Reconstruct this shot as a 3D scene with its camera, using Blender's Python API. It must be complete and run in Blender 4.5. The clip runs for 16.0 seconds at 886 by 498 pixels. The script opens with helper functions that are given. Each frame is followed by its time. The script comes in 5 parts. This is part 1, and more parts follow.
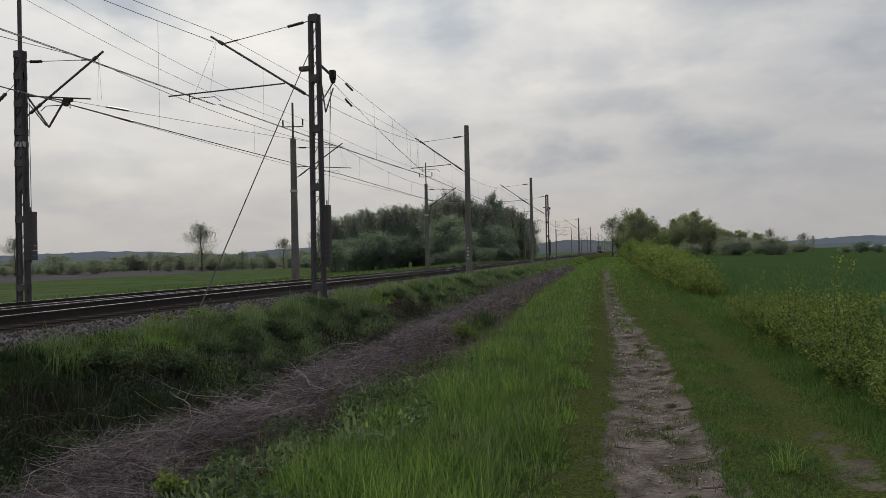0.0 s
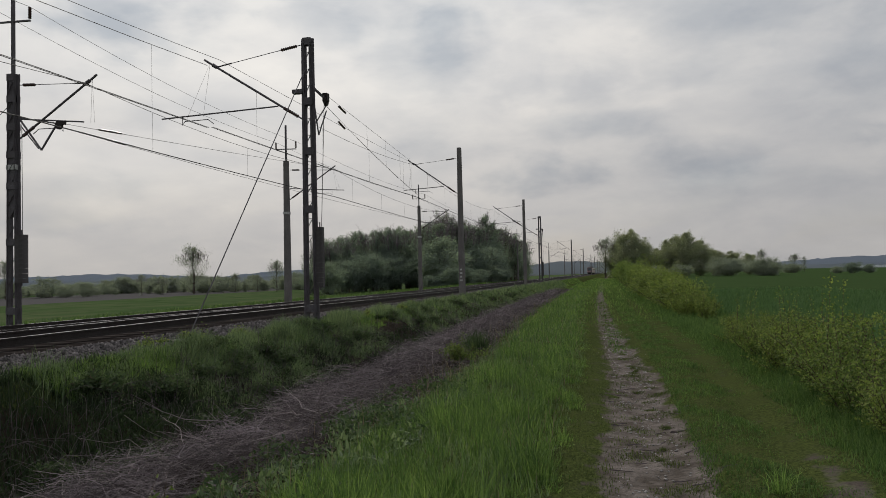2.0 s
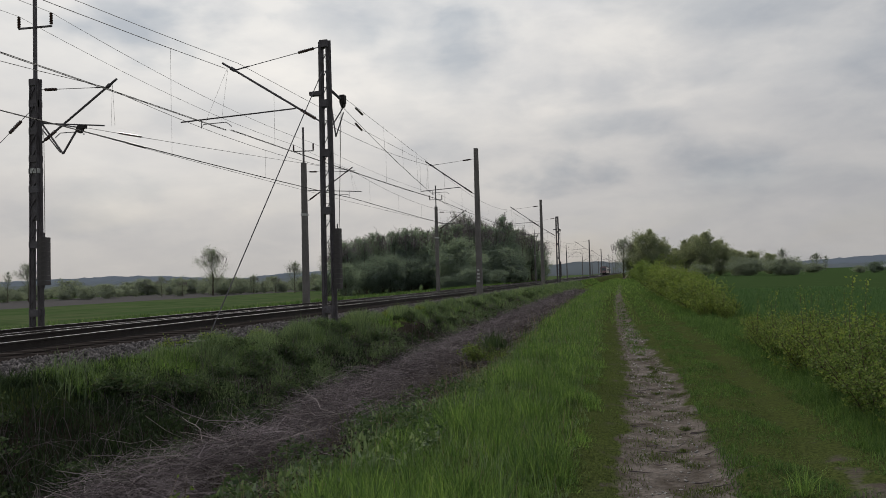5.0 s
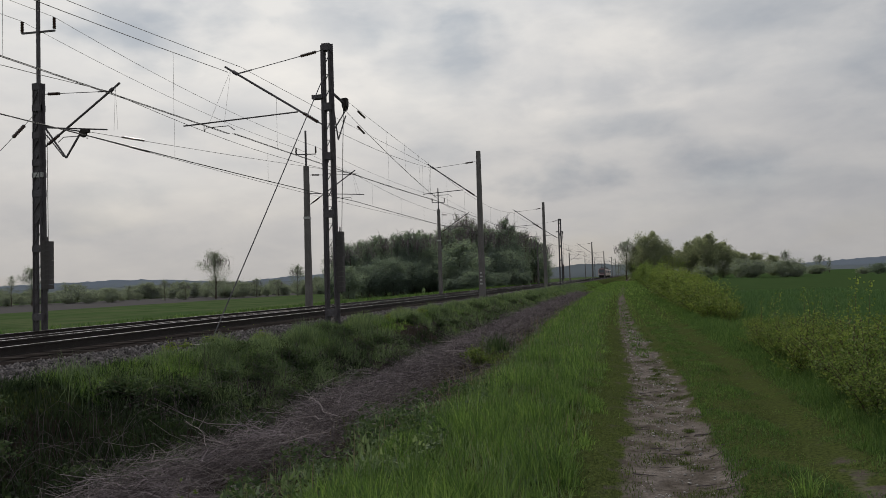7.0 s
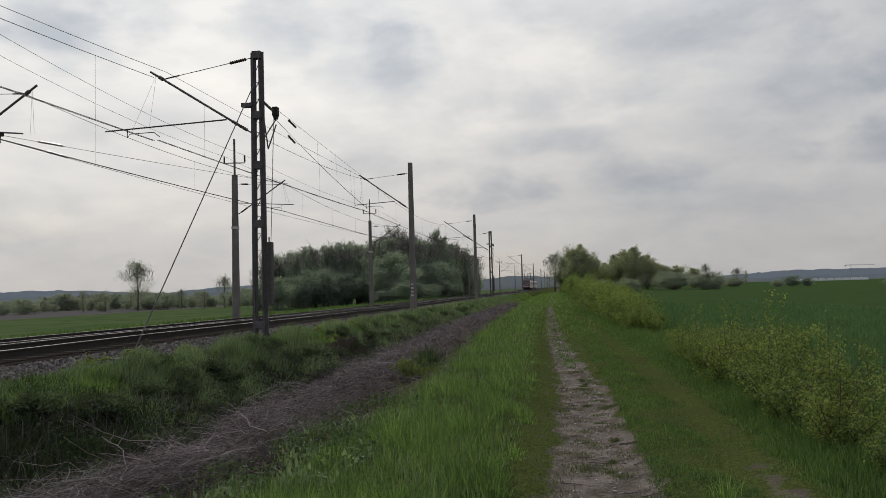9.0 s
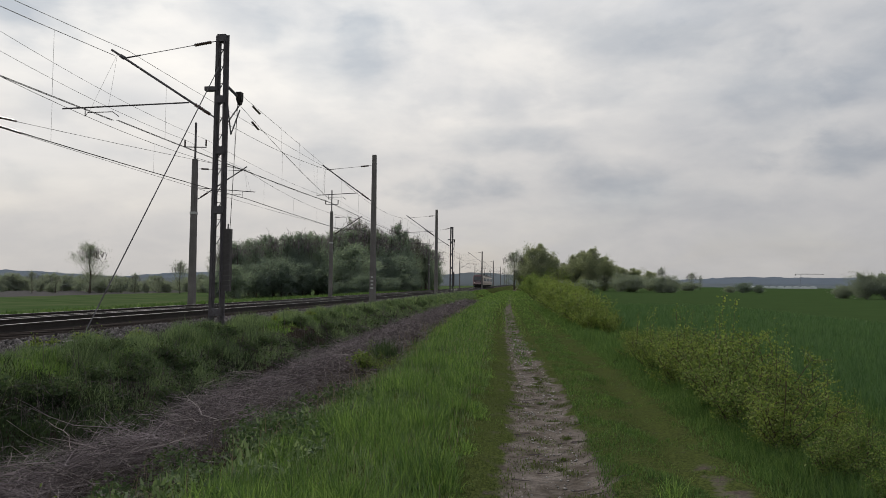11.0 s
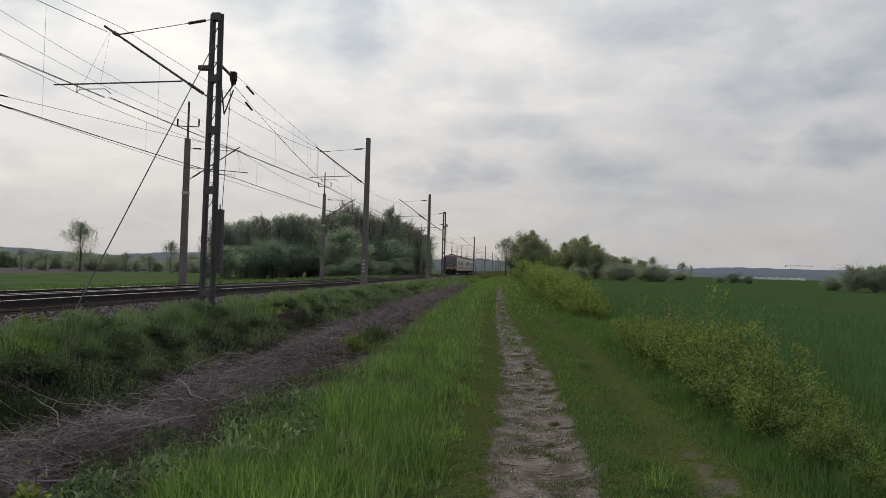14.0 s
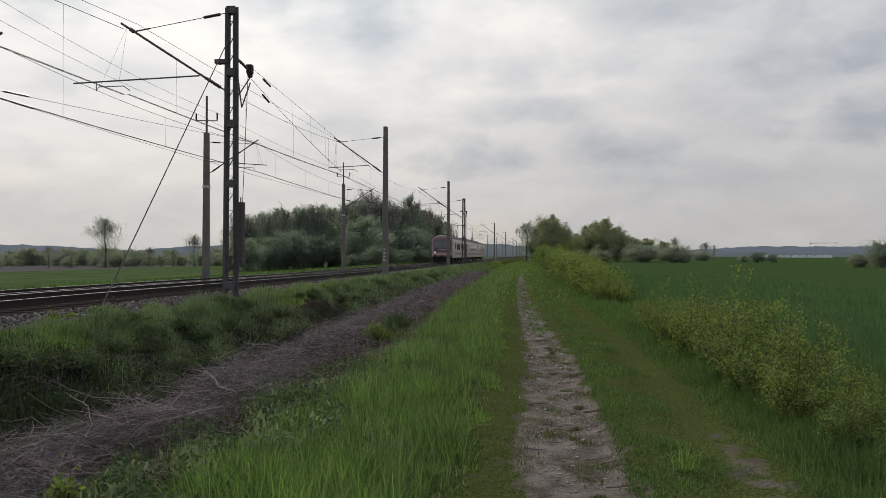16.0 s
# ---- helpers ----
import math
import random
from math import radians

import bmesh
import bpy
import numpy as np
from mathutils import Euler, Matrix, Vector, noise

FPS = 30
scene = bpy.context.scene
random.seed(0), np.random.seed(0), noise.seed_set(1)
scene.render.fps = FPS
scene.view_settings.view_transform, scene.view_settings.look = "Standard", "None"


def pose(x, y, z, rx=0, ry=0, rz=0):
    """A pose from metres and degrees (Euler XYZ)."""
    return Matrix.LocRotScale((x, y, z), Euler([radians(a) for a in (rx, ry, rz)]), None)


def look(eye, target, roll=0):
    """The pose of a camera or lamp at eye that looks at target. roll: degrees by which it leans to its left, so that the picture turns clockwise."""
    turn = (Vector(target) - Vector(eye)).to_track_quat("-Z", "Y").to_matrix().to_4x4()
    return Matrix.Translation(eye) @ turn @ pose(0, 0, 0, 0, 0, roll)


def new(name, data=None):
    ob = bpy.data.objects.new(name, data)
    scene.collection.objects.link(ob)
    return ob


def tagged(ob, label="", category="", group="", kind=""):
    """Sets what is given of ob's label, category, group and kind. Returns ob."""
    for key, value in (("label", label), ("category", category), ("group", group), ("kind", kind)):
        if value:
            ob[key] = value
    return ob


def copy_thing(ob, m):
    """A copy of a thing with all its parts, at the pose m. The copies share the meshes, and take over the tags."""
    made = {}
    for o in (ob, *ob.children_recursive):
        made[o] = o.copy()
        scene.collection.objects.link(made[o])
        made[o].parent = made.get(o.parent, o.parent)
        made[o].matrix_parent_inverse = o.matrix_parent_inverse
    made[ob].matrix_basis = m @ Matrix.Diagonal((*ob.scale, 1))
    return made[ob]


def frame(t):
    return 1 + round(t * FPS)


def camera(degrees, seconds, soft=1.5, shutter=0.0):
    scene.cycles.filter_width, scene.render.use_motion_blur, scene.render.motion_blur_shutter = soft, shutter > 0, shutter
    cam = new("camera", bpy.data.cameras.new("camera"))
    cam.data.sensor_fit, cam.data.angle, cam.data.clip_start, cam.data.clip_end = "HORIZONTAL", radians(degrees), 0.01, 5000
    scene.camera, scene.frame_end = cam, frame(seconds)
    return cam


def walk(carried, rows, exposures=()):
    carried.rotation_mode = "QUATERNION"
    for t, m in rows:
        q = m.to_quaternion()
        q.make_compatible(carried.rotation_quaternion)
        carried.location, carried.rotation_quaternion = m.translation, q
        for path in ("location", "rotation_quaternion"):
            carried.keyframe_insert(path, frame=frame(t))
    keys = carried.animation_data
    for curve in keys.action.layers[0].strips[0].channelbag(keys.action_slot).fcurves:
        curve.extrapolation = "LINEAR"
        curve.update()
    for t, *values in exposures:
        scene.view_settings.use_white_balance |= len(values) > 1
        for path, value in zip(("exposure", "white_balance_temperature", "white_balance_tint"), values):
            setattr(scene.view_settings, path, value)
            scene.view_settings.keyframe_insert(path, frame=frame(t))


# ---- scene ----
cam = camera(61.4, 16.0, soft=0.8)
EYE = (0.0, 0.0, 1.65)
# seconds, yaw, pitch, roll: a standing, hand-held camera
PATH = [
    (0.0, 13.36, 0.36, 1.13),
    (0.5, 13.15, 1.25, 1.47),
    (1.0, 12.81, 1.81, 1.50),
    (1.5, 12.71, 2.03, 1.39),
    (2.0, 12.83, 2.02, 1.31),
    (2.5, 13.06, 2.06, 1.35),
    (3.0, 13.23, 2.11, 1.37),
    (3.5, 13.39, 2.09, 1.39),
    (4.0, 13.68, 2.07, 1.41),
    (6.5, 14.44, 2.23, 1.65),
    (7.0, 14.37, 2.33, 1.68),
    (7.5, 14.26, 2.45, 1.74),
    (8.0, 13.93, 2.68, 1.74),
    (8.5, 13.67, 3.02, 1.61),
    (8.6, 13.27, 3.05, 1.60),
    (8.7, 11.85, 3.06, 1.59),
    (8.8, 10.70, 3.07, 1.58),
    (8.9, 9.80, 3.07, 1.57),
    (9.0, 9.09, 3.07, 1.56),
    (9.2, 8.45, 3.06, 1.50),
    (11.3, 5.86, 2.49, -0.68),
    (11.5, 5.89, 2.34, -0.78),
    (12.0, 5.80, 2.01, -1.39),
    (12.5, 5.86, 1.72, -1.70),
    (13.0, 5.81, 1.48, -1.73),
    (13.5, 5.61, 1.47, -1.73),
    (14.0, 5.36, 1.48, -1.64),
    (14.5, 5.44, 1.46, -1.34),
    (15.0, 5.65, 1.16, -0.88),
    (15.5, 6.18, 0.80, -0.46),
    (16.0, 6.95, 0.45, -0.13),
]
walk(cam, [(t, pose(*EYE, 90 + p, r, y)) for t, y, p, r in PATH],
     [(0.0, -0.11), (2.0, -0.17), (4.2, -0.13), (7.0, -0.19), (8.4, -0.25), (9.1, 0.0), (11.5, 0.04), (16.0, 0.11)])

# ---- light ----
SUN_AZ, SUN_EL = -30.0, 44.0      # degrees to the right of +Y, and above the horizon


# bearing, height, half width and half height in degrees, depth: grey banks, then brighter breaks between them
CLOUDS = [(-5.0, 7.5, 5.2, 1.5, 0.85), (-12.5, 9.4, 4.6, 1.5, 0.4), (-0.8, 10.9, 5.6, 1.2, 0.55), (6.4, 8.2, 4.9, 1.4, 0.6), (13.0, 6.0, 7.0, 1.0, 0.25),
          (22.2, 9.2, 4.4, 1.9, 0.85), (-11.9, 17.6, 3.2, 2.6, 0.6), (-34.8, 18.8, 6.0, 3.0, 0.75), (-20.0, 19.6, 5.0, 2.2, 0.6), (-37.2, 6.9, 3.6, 1.2, 0.45),
          (-30.0, 12.0, 6.0, 1.4, 0.3), (16.5, 12.5, 6.0, 4.5, 0.35), (13.0, 17.6, 5.0, 2.0, 0.35), (-40.0, 4.3, 5.0, 1.0, 0.3), (28.0, 15.0, 7.0, 4.0, 0.4)]
BREAKS = [(-3.8, 12.6, 4.0, 1.2, 0.7), (2.6, 12.9, 3.2, 1.4, 0.8), (-3.0, 16.5, 8.0, 3.0, 0.6), (8.6, 9.9, 2.6, 0.9, 0.5), (-26.0, 16.0, 6.0, 3.0, 0.5), (-16.5, 17.0, 4.0, 4.0, 0.5), (10.5, 15.5, 4.0, 2.0, 0.4)]


def make_world():
    w = bpy.data.worlds.new("world")
    scene.world = w
    w.use_nodes = True
    nt = w.node_tree
    nt.nodes.clear()
    N, L = nt.nodes.new, nt.links.new

    def math_node(op, a, b=None, clamp=False):
        n = N("ShaderNodeMath")
        n.operation, n.use_clamp = op, clamp
        for i, v in enumerate((a, b)):
            if v is None:
                continue
            if isinstance(v, (int, float)):
                n.inputs[i].default_value = v
            else:
                L(v, n.inputs[i])
        return n.outputs[0]

    sky = N("ShaderNodeTexSky")
    sky.sky_type, sky.sun_disc = "NISHITA", False
    sky.sun_elevation, sky.sun_rotation = radians(SUN_EL), radians(SUN_AZ)
    sky.dust_density = 3.0
    skyscale = N("ShaderNodeVectorMath")
    skyscale.operation = "SCALE"
    L(sky.outputs[0], skyscale.inputs[0])
    skyscale.inputs["Scale"].default_value = 0.11
    tc = N("ShaderNodeTexCoord")
    sep = N("ShaderNodeSeparateXYZ")
    L(tc.outputs["Generated"], sep.inputs[0])
    up = math_node("MAXIMUM", sep.outputs[2], 0.0)
    den = math_node("ADD", up, 0.30)
    comb = N("ShaderNodeCombineXYZ")
    L(math_node("DIVIDE", sep.outputs[0], den), comb.inputs[0])
    L(math_node("DIVIDE", sep.outputs[1], den), comb.inputs[1])

    def clouds(scale, detail, rough, off, dist=0.4):
        m = N("ShaderNodeMapping")
        m.inputs["Location"].default_value = off
        m.inputs["Scale"].default_value = (1.0, 1.3, 1)
        L(comb.outputs[0], m.inputs[0])
        n = N("ShaderNodeTexNoise")
        n.inputs["Scale"].default_value, n.inputs["Detail"].default_value = scale, detail
        n.inputs["Roughness"].default_value, n.inputs["Distortion"].default_value = rough, dist
        L(m.outputs[0], n.inputs["Vector"])
        return n.outputs[0]

    def ramp(v, stops):
        r = N("ShaderNodeValToRGB")
        els = r.color_ramp.elements
        while len(els) < len(stops):
            els.new(0.5)
        for e, (p, c) in zip(els, stops):
            e.position, e.color = p, (*c, 1)
        L(v, r.inputs[0])
        return r.outputs[0]

    def mix(kind, fac, a, b):
        m = N("ShaderNodeMix")
        m.data_type, m.blend_type = "RGBA", kind
        for i, v in ((0, fac), (6, a), (7, b)):
            if isinstance(v, (int, float)):
                m.inputs[i].default_value = v
            elif isinstance(v, tuple):
                m.inputs[i].default_value = (*v, 1)
            else:
                L(v, m.inputs[i])
        return m.outputs[2]

    # thin bright veil over most of the sky, with greyer banks in it
    veil = ramp(up, [(0.0, (0.715, 0.68, 0.64)), (0.09, (0.785, 0.755, 0.72)), (0.24, (0.86, 0.845, 0.825)), (0.5, (0.78, 0.79, 0.805)), (1.0, (0.57, 0.60, 0.645))])
    sunv = Vector((math.sin(radians(SUN_AZ)) * math.cos(radians(SUN_EL)), math.cos(radians(SUN_AZ)) * math.cos(radians(SUN_EL)), math.sin(radians(SUN_EL))))
    dot = N("ShaderNodeVectorMath")
    dot.operation = "DOT_PRODUCT"
    L(tc.outputs["Generated"], dot.inputs[0])
    dot.inputs[1].default_value = sunv
    glow = math_node("POWER", math_node("MAXIMUM", dot.outputs["Value"], 0.0), 6.0)
    side = ramp(glow, [(0.0, (0.60, 0.615, 0.65)), (0.2, (0.79, 0.79, 0.80)), (0.45, (0.96, 0.955, 0.95)), (0.7, (1.02, 1.01, 1.0)), (1.0, (1.10, 1.09, 1.075))])
    lit = mix("MULTIPLY", 1.0, veil, side)
    def puffs(scale, detail, rough, off, stretch):
        m = N("ShaderNodeMapping")
        m.inputs["Location"].default_value, m.inputs["Scale"].default_value = off, (1.0, 1.0, stretch)
        L(tc.outputs["Generated"], m.inputs[0])
        n = N("ShaderNodeTexNoise")
        n.inputs["Scale"].default_value, n.inputs["Detail"].default_value = scale, detail
        n.inputs["Roughness"].default_value, n.inputs["Distortion"].default_value = rough, 0.25
        L(m.outputs[0], n.inputs["Vector"])
        return n.outputs[0]

    low = ramp(up, [(0.0, (0.05, 0.05, 0.05)), (0.12, (0.55, 0.55, 0.55)), (0.3, (1, 1, 1))])
    banks = ramp(puffs(5.0, 6, 0.52, (3.1, 0.7, 0.2), 2.2), [(0.47, (0, 0, 0)), (0.72, (0.75, 0.75, 0.75))])
    amount = mix("MULTIPLY", 1.0, banks, low)
    rag = puffs(13.0, 5, 0.5, (1.7, 3.3, 0.4), 1.9)

    def bank(az, el, hw, hh, deep):
        az, el = radians(az), radians(el)
        right = (math.cos(az), -math.sin(az), 0)
        top = (-math.sin(az) * math.sin(el), -math.cos(az) * math.sin(el), math.cos(el))
        ahead = (math.sin(az) * math.cos(el), math.cos(az) * math.cos(el), math.sin(el))
        dots = []
        for axis in (right, top, ahead):
            dp = N("ShaderNodeVectorMath")
            dp.operation = "DOT_PRODUCT"
            L(tc.outputs["Generated"], dp.inputs[0])
            dp.inputs[1].default_value = axis
            dots.append(dp.outputs["Value"])
        across_, along = [math_node("POWER", math_node("ABSOLUTE", math_node("DIVIDE", d, math.sin(radians(h)))), 2.0) for d, h in ((dots[0], hw), (dots[1], hh))]
        shape = math_node("SUBTRACT", math_node("ADD", math_node("MULTIPLY", rag, 4.4), -1.2), math_node("ADD", across_, along))
        soft = N("ShaderNodeMapRange")
        soft.interpolation_type = "SMOOTHSTEP"
        soft.inputs[1].default_value, soft.inputs[2].default_value, soft.inputs[4].default_value = -0.6, 1.5, deep
        L(shape, soft.inputs[0])
        return math_node("MULTIPLY", soft.outputs[0], math_node("GREATER_THAN", dots[2], 0.0))

    for row in CLOUDS:
        amount = mix("ADD", 1.0, amount, bank(*row))
    greyed = mix("MULTIPLY", amount, lit, (0.66, 0.71, 0.775))
    light = None
    for row in BREAKS:
        v = bank(*row)
        light = v if light is None else math_node("ADD", light, v, True)
    greyed = mix("MULTIPLY", light, greyed, (1.15, 1.13, 1.10))
    wisps = ramp(puffs(9.0, 7, 0.55, (0.4, 5.0, 0.9), 2.4), [(0.33, (0.93, 0.94, 0.955)), (0.66, (1.07, 1.065, 1.05))])
    cloud = mix("MULTIPLY", 1.0, greyed, wisps)
    holes = ramp(clouds(0.8, 5, 0.5, (7.3, 2.2, 0)), [(0.52, (0, 0, 0)), (0.75, (0.35, 0.35, 0.35))])
    final = mix("MIX", holes, cloud, skyscale.outputs[0])
    bg = N("ShaderNodeBackground")
    L(final, bg.inputs[0])
    bg.inputs[1].default_value = 1.05
    L(bg.outputs[0], N("ShaderNodeOutputWorld").inputs[0])

    sun = new("sun", bpy.data.lights.new("sun", "SUN"))
    sun.data.energy, sun.data.angle, sun.data.color = 1.7, radians(12), (1.0, 0.95, 0.87)
    sun.matrix_world = look(tuple(sunv * 100), (0, 0, 0))


make_world()
scene.view_settings.exposure = 0.0

# ---- materials ----
def material(name, base, dark=None, scale=8.0, rough=0.8, metal=0.0, bump=0.0, bump_scale=60.0, island=0.0, translucent=0.0, spec=0.2, emit=None, fine=None, obrand=0.0):
    """A surface with two scales of variation between base and dark, optional change from piece to piece, and relief."""
    m = bpy.data.materials.new(name)
    m.use_nodes = True
    nt = m.node_tree
    nt.nodes.clear()
    N, L = nt.nodes.new, nt.links.new
    out, p = N("ShaderNodeOutputMaterial"), N("ShaderNodeBsdfPrincipled")
    p.inputs["Roughness"].default_value, p.inputs["Metallic"].default_value = rough, metal
    p.inputs["Specular IOR Level"].default_value = spec
    if translucent:
        p.inputs["Specular IOR Level"].default_value = 0.06
    tc = N("ShaderNodeTexCoord")

    def noise_at(s, detail=5.0):
        n = N("ShaderNodeTexNoise")
        n.inputs["Scale"].default_value, n.inputs["Detail"].default_value = s, detail
        L(tc.outputs["Object"], n.inputs["Vector"])
        return n.outputs[0]

    def mixc(fac, a, b, kind="MIX"):
        x = N("ShaderNodeMix")
        x.data_type, x.blend_type = "RGBA", kind
        for i, v in ((0, fac), (6, a), (7, b)):
            if isinstance(v, (int, float)):
                x.inputs[i].default_value = v
            elif isinstance(v, tuple):
                x.inputs[i].default_value = (*v, 1)
            else:
                L(v, x.inputs[i])
        return x.outputs[2]

    def spread(v, lo, hi):
        r = N("ShaderNodeMapRange")
        r.inputs[1].default_value, r.inputs[2].default_value = lo, hi
        L(v, r.inputs[0])
        return r.outputs[0]

    dark = dark or tuple(c * 0.6 for c in base)
    col = mixc(spread(noise_at(scale), 0.3, 0.7), base, dark)
    if fine:
        col = mixc(spread(noise_at(fine, 3.0), 0.35, 0.7), col, dark)
    for amount, node, sock in ((island, "ShaderNodeNewGeometry", "Random Per Island"), (obrand, "ShaderNodeObjectInfo", "Random")):
        if amount:
            g = N(node)
            h = N("ShaderNodeHueSaturation")
            r1 = N("ShaderNodeMapRange")
            r1.inputs[3].default_value, r1.inputs[4].default_value = 1 - amount, 1 + amount
            L(g.outputs[sock], r1.inputs[0])
            L(r1.outputs[0], h.inputs["Value"])
            r2 = N("ShaderNodeMapRange")
            r2.inputs[3].default_value, r2.inputs[4].default_value = 0.5 + 0.05 * amount, 0.5 - 0.05 * amount
            L(g.outputs[sock], r2.inputs[0])
            L(r2.outputs[0], h.inputs["Hue"])
            L(col, h.inputs["Color"])
            col = h.outputs[0]
    L(col, p.inputs["Base Color"])
    if bump:
        b = N("ShaderNodeBump")
        b.inputs["Strength"].default_value, b.inputs["Distance"].default_value = bump, 0.02
        L(noise_at(bump_scale, 6.0), b.inputs["Height"])
        L(b.outputs[0], p.inputs["Normal"])
    if emit:
        p.inputs["Emission Color"].default_value = (*emit[0], 1)
        p.inputs["Emission Strength"].default_value = emit[1]
    if translucent:
        t = N("ShaderNodeBsdfTranslucent")
        L(mixc(1.0, col, (1.12, 1.22, 0.72), "MULTIPLY"), t.inputs[0])
        s = N("ShaderNodeMixShader")
        s.inputs[0].default_value = translucent
        L(p.outputs[0], s.inputs[1])
        L(t.outputs[0], s.inputs[2])
        L(s.outputs[0], out.inputs[0])
    else:
        L(p.outputs[0], out.inputs[0])
    return m


GRASS_TALL = material("tall_grass", (0.185, 0.28, 0.09), (0.085, 0.14, 0.052), 1.1, 0.55, island=0.55, translucent=0.45)
GRASS_DULL = material("trodden_grass", (0.125, 0.155, 0.056), (0.085, 0.105, 0.042), 1.5, 0.7, island=0.4, translucent=0.25)
GRASS_SHORT = material("short_grass", (0.125, 0.2, 0.068), (0.082, 0.135, 0.05), 0.9, 0.6, island=0.45, translucent=0.35)
GRASS_BANK = material("bank_grass", (0.205, 0.26, 0.15), (0.112, 0.155, 0.094), 0.7, 0.6, island=0.45, translucent=0.38)
# weed green at about half value: the ditch's shade is put into it
WEED_SHADED = material("shaded_weeds", (0.046, 0.066, 0.036), (0.026, 0.039, 0.023), 0.9, 0.7, island=0.4, translucent=0.3)
WEED_MID = material("bank_weeds", (0.082, 0.116, 0.06), (0.048, 0.07, 0.037), 0.9, 0.7, island=0.4, translucent=0.3)
WEED = material("ditch_weeds", (0.10, 0.142, 0.072), (0.055, 0.084, 0.043), 0.9, 0.6, island=0.4, translucent=0.3)
WHEAT = material("young_wheat", (0.105, 0.172, 0.08), (0.08, 0.142, 0.064), 0.4, 0.55, island=0.3, translucent=0.35)
STRAW = material("dry_straw", (0.30, 0.25, 0.15), (0.2, 0.16, 0.1), 3.0, 0.8, island=0.3)
TWIG = material("dead_twigs", (0.275, 0.232, 0.24), (0.13, 0.106, 0.111), 1.6, 0.85, island=0.5)
# dark twig tone; under the brush heap it paints the shade between stems
TWIG_DARK = material("dark_and_shaded_twigs", (0.135, 0.11, 0.11), (0.07, 0.056, 0.056), 1.6, 0.9, island=0.4)
TWIG_PALE = material("bleached_twigs", (0.36, 0.315, 0.30), (0.24, 0.2, 0.195), 2.0, 0.8, island=0.3)
BARK = material("bark", (0.11, 0.09, 0.07), (0.06, 0.05, 0.04), 6.0, 0.9, bump=0.4)
STEM = material("shrub_stem", (0.12, 0.09, 0.06), (0.06, 0.045, 0.03), 12.0, 0.8)
LEAF_HEDGE = material("young_shrub_leaf", (0.19, 0.245, 0.078), (0.115, 0.165, 0.056), 1.3, 0.5, island=0.45, translucent=0.4)
LEAF_YELLOW = material("yellow_green_leaf", (0.215, 0.265, 0.078), (0.135, 0.18, 0.058), 1.3, 0.5, island=0.4, translucent=0.4)
# far leaves: distance haze is mixed into these four colours, paler and greyer
LEAF_WOOD_HAZE = material("hazy_wood_leaf", (0.265, 0.305, 0.29), (0.215, 0.25, 0.24), 0.12, 1.0, island=0.08, translucent=0.6)
LEAF_DARK_HAZE = material("hazy_dark_wood_leaf", (0.225, 0.262, 0.262), (0.18, 0.212, 0.212), 0.12, 1.0, island=0.06, translucent=0.6)
LEAF_FAR_HAZE = material("hazy_willow_leaf", (0.315, 0.325, 0.245), (0.235, 0.25, 0.195), 0.12, 0.9, island=0.12, translucent=0.55)
LEAF_SCRUB_HAZE = material("hazy_scrub_leaf", (0.30, 0.32, 0.30), (0.24, 0.262, 0.248), 0.15, 0.8, island=0.1, translucent=0.5)
CONCRETE = material("weathered_concrete", (0.225, 0.21, 0.2), (0.135, 0.125, 0.118), 1.5, 0.9, bump=0.3, fine=25.0)
WEIGHT_GREY = material("dark_cast_weight", (0.12, 0.11, 0.108), (0.07, 0.065, 0.063), 4.0, 0.9, bump=0.3)
STEEL_DARK = material("dark_painted_steel", (0.145, 0.138, 0.15), (0.085, 0.075, 0.078), 3.0, 0.6, bump=0.15, fine=30.0)
STEEL_RUST = material("rusted_steel", (0.05, 0.042, 0.038), (0.03, 0.025, 0.023), 5.0, 0.75, bump=0.3, fine=40.0)
RAIL_TOP = material("polished_rail_head", (0.6, 0.6, 0.6), (0.48, 0.47, 0.46), 2.0, 0.22, metal=1.0)
WIRE = material("tarnished_copper_wire", (0.06, 0.055, 0.05), (0.04, 0.036, 0.034), 4.0, 0.6)
PORCELAIN = material("brown_glazed_insulator", (0.06, 0.03, 0.022), (0.04, 0.022, 0.018), 9.0, 0.25, spec=0.5)
WHITE_PAINT = material("white_band_paint", (0.6, 0.6, 0.58), (0.4, 0.4, 0.38), 6.0, 0.7, fine=30.0)
SLEEPER = material("concrete_sleeper", (0.052, 0.044, 0.041), (0.03, 0.025, 0.023), 4.0, 1.0, bump=0.3, spec=0.02)
BALLAST = material("ballast_stone", (0.17, 0.157, 0.155), (0.045, 0.04, 0.04), 9.0, 1.0, island=0.6, spec=0.02)
# oil-dark stone, with the shade on the bed's shoulder put into the colour
BALLAST_OILY_SHADED = material("oily_shaded_ballast", (0.045, 0.037, 0.035), (0.02, 0.017, 0.016), 7.0, 1.0, bump=0.8, bump_scale=22.0, fine=24.0, spec=0.0)
PEBBLE = material("path_stone", (0.38, 0.36, 0.34), (0.26, 0.24, 0.22), 5.0, 0.9, island=0.3)


# ---- building helpers ----
rng = np.random.default_rng(7)


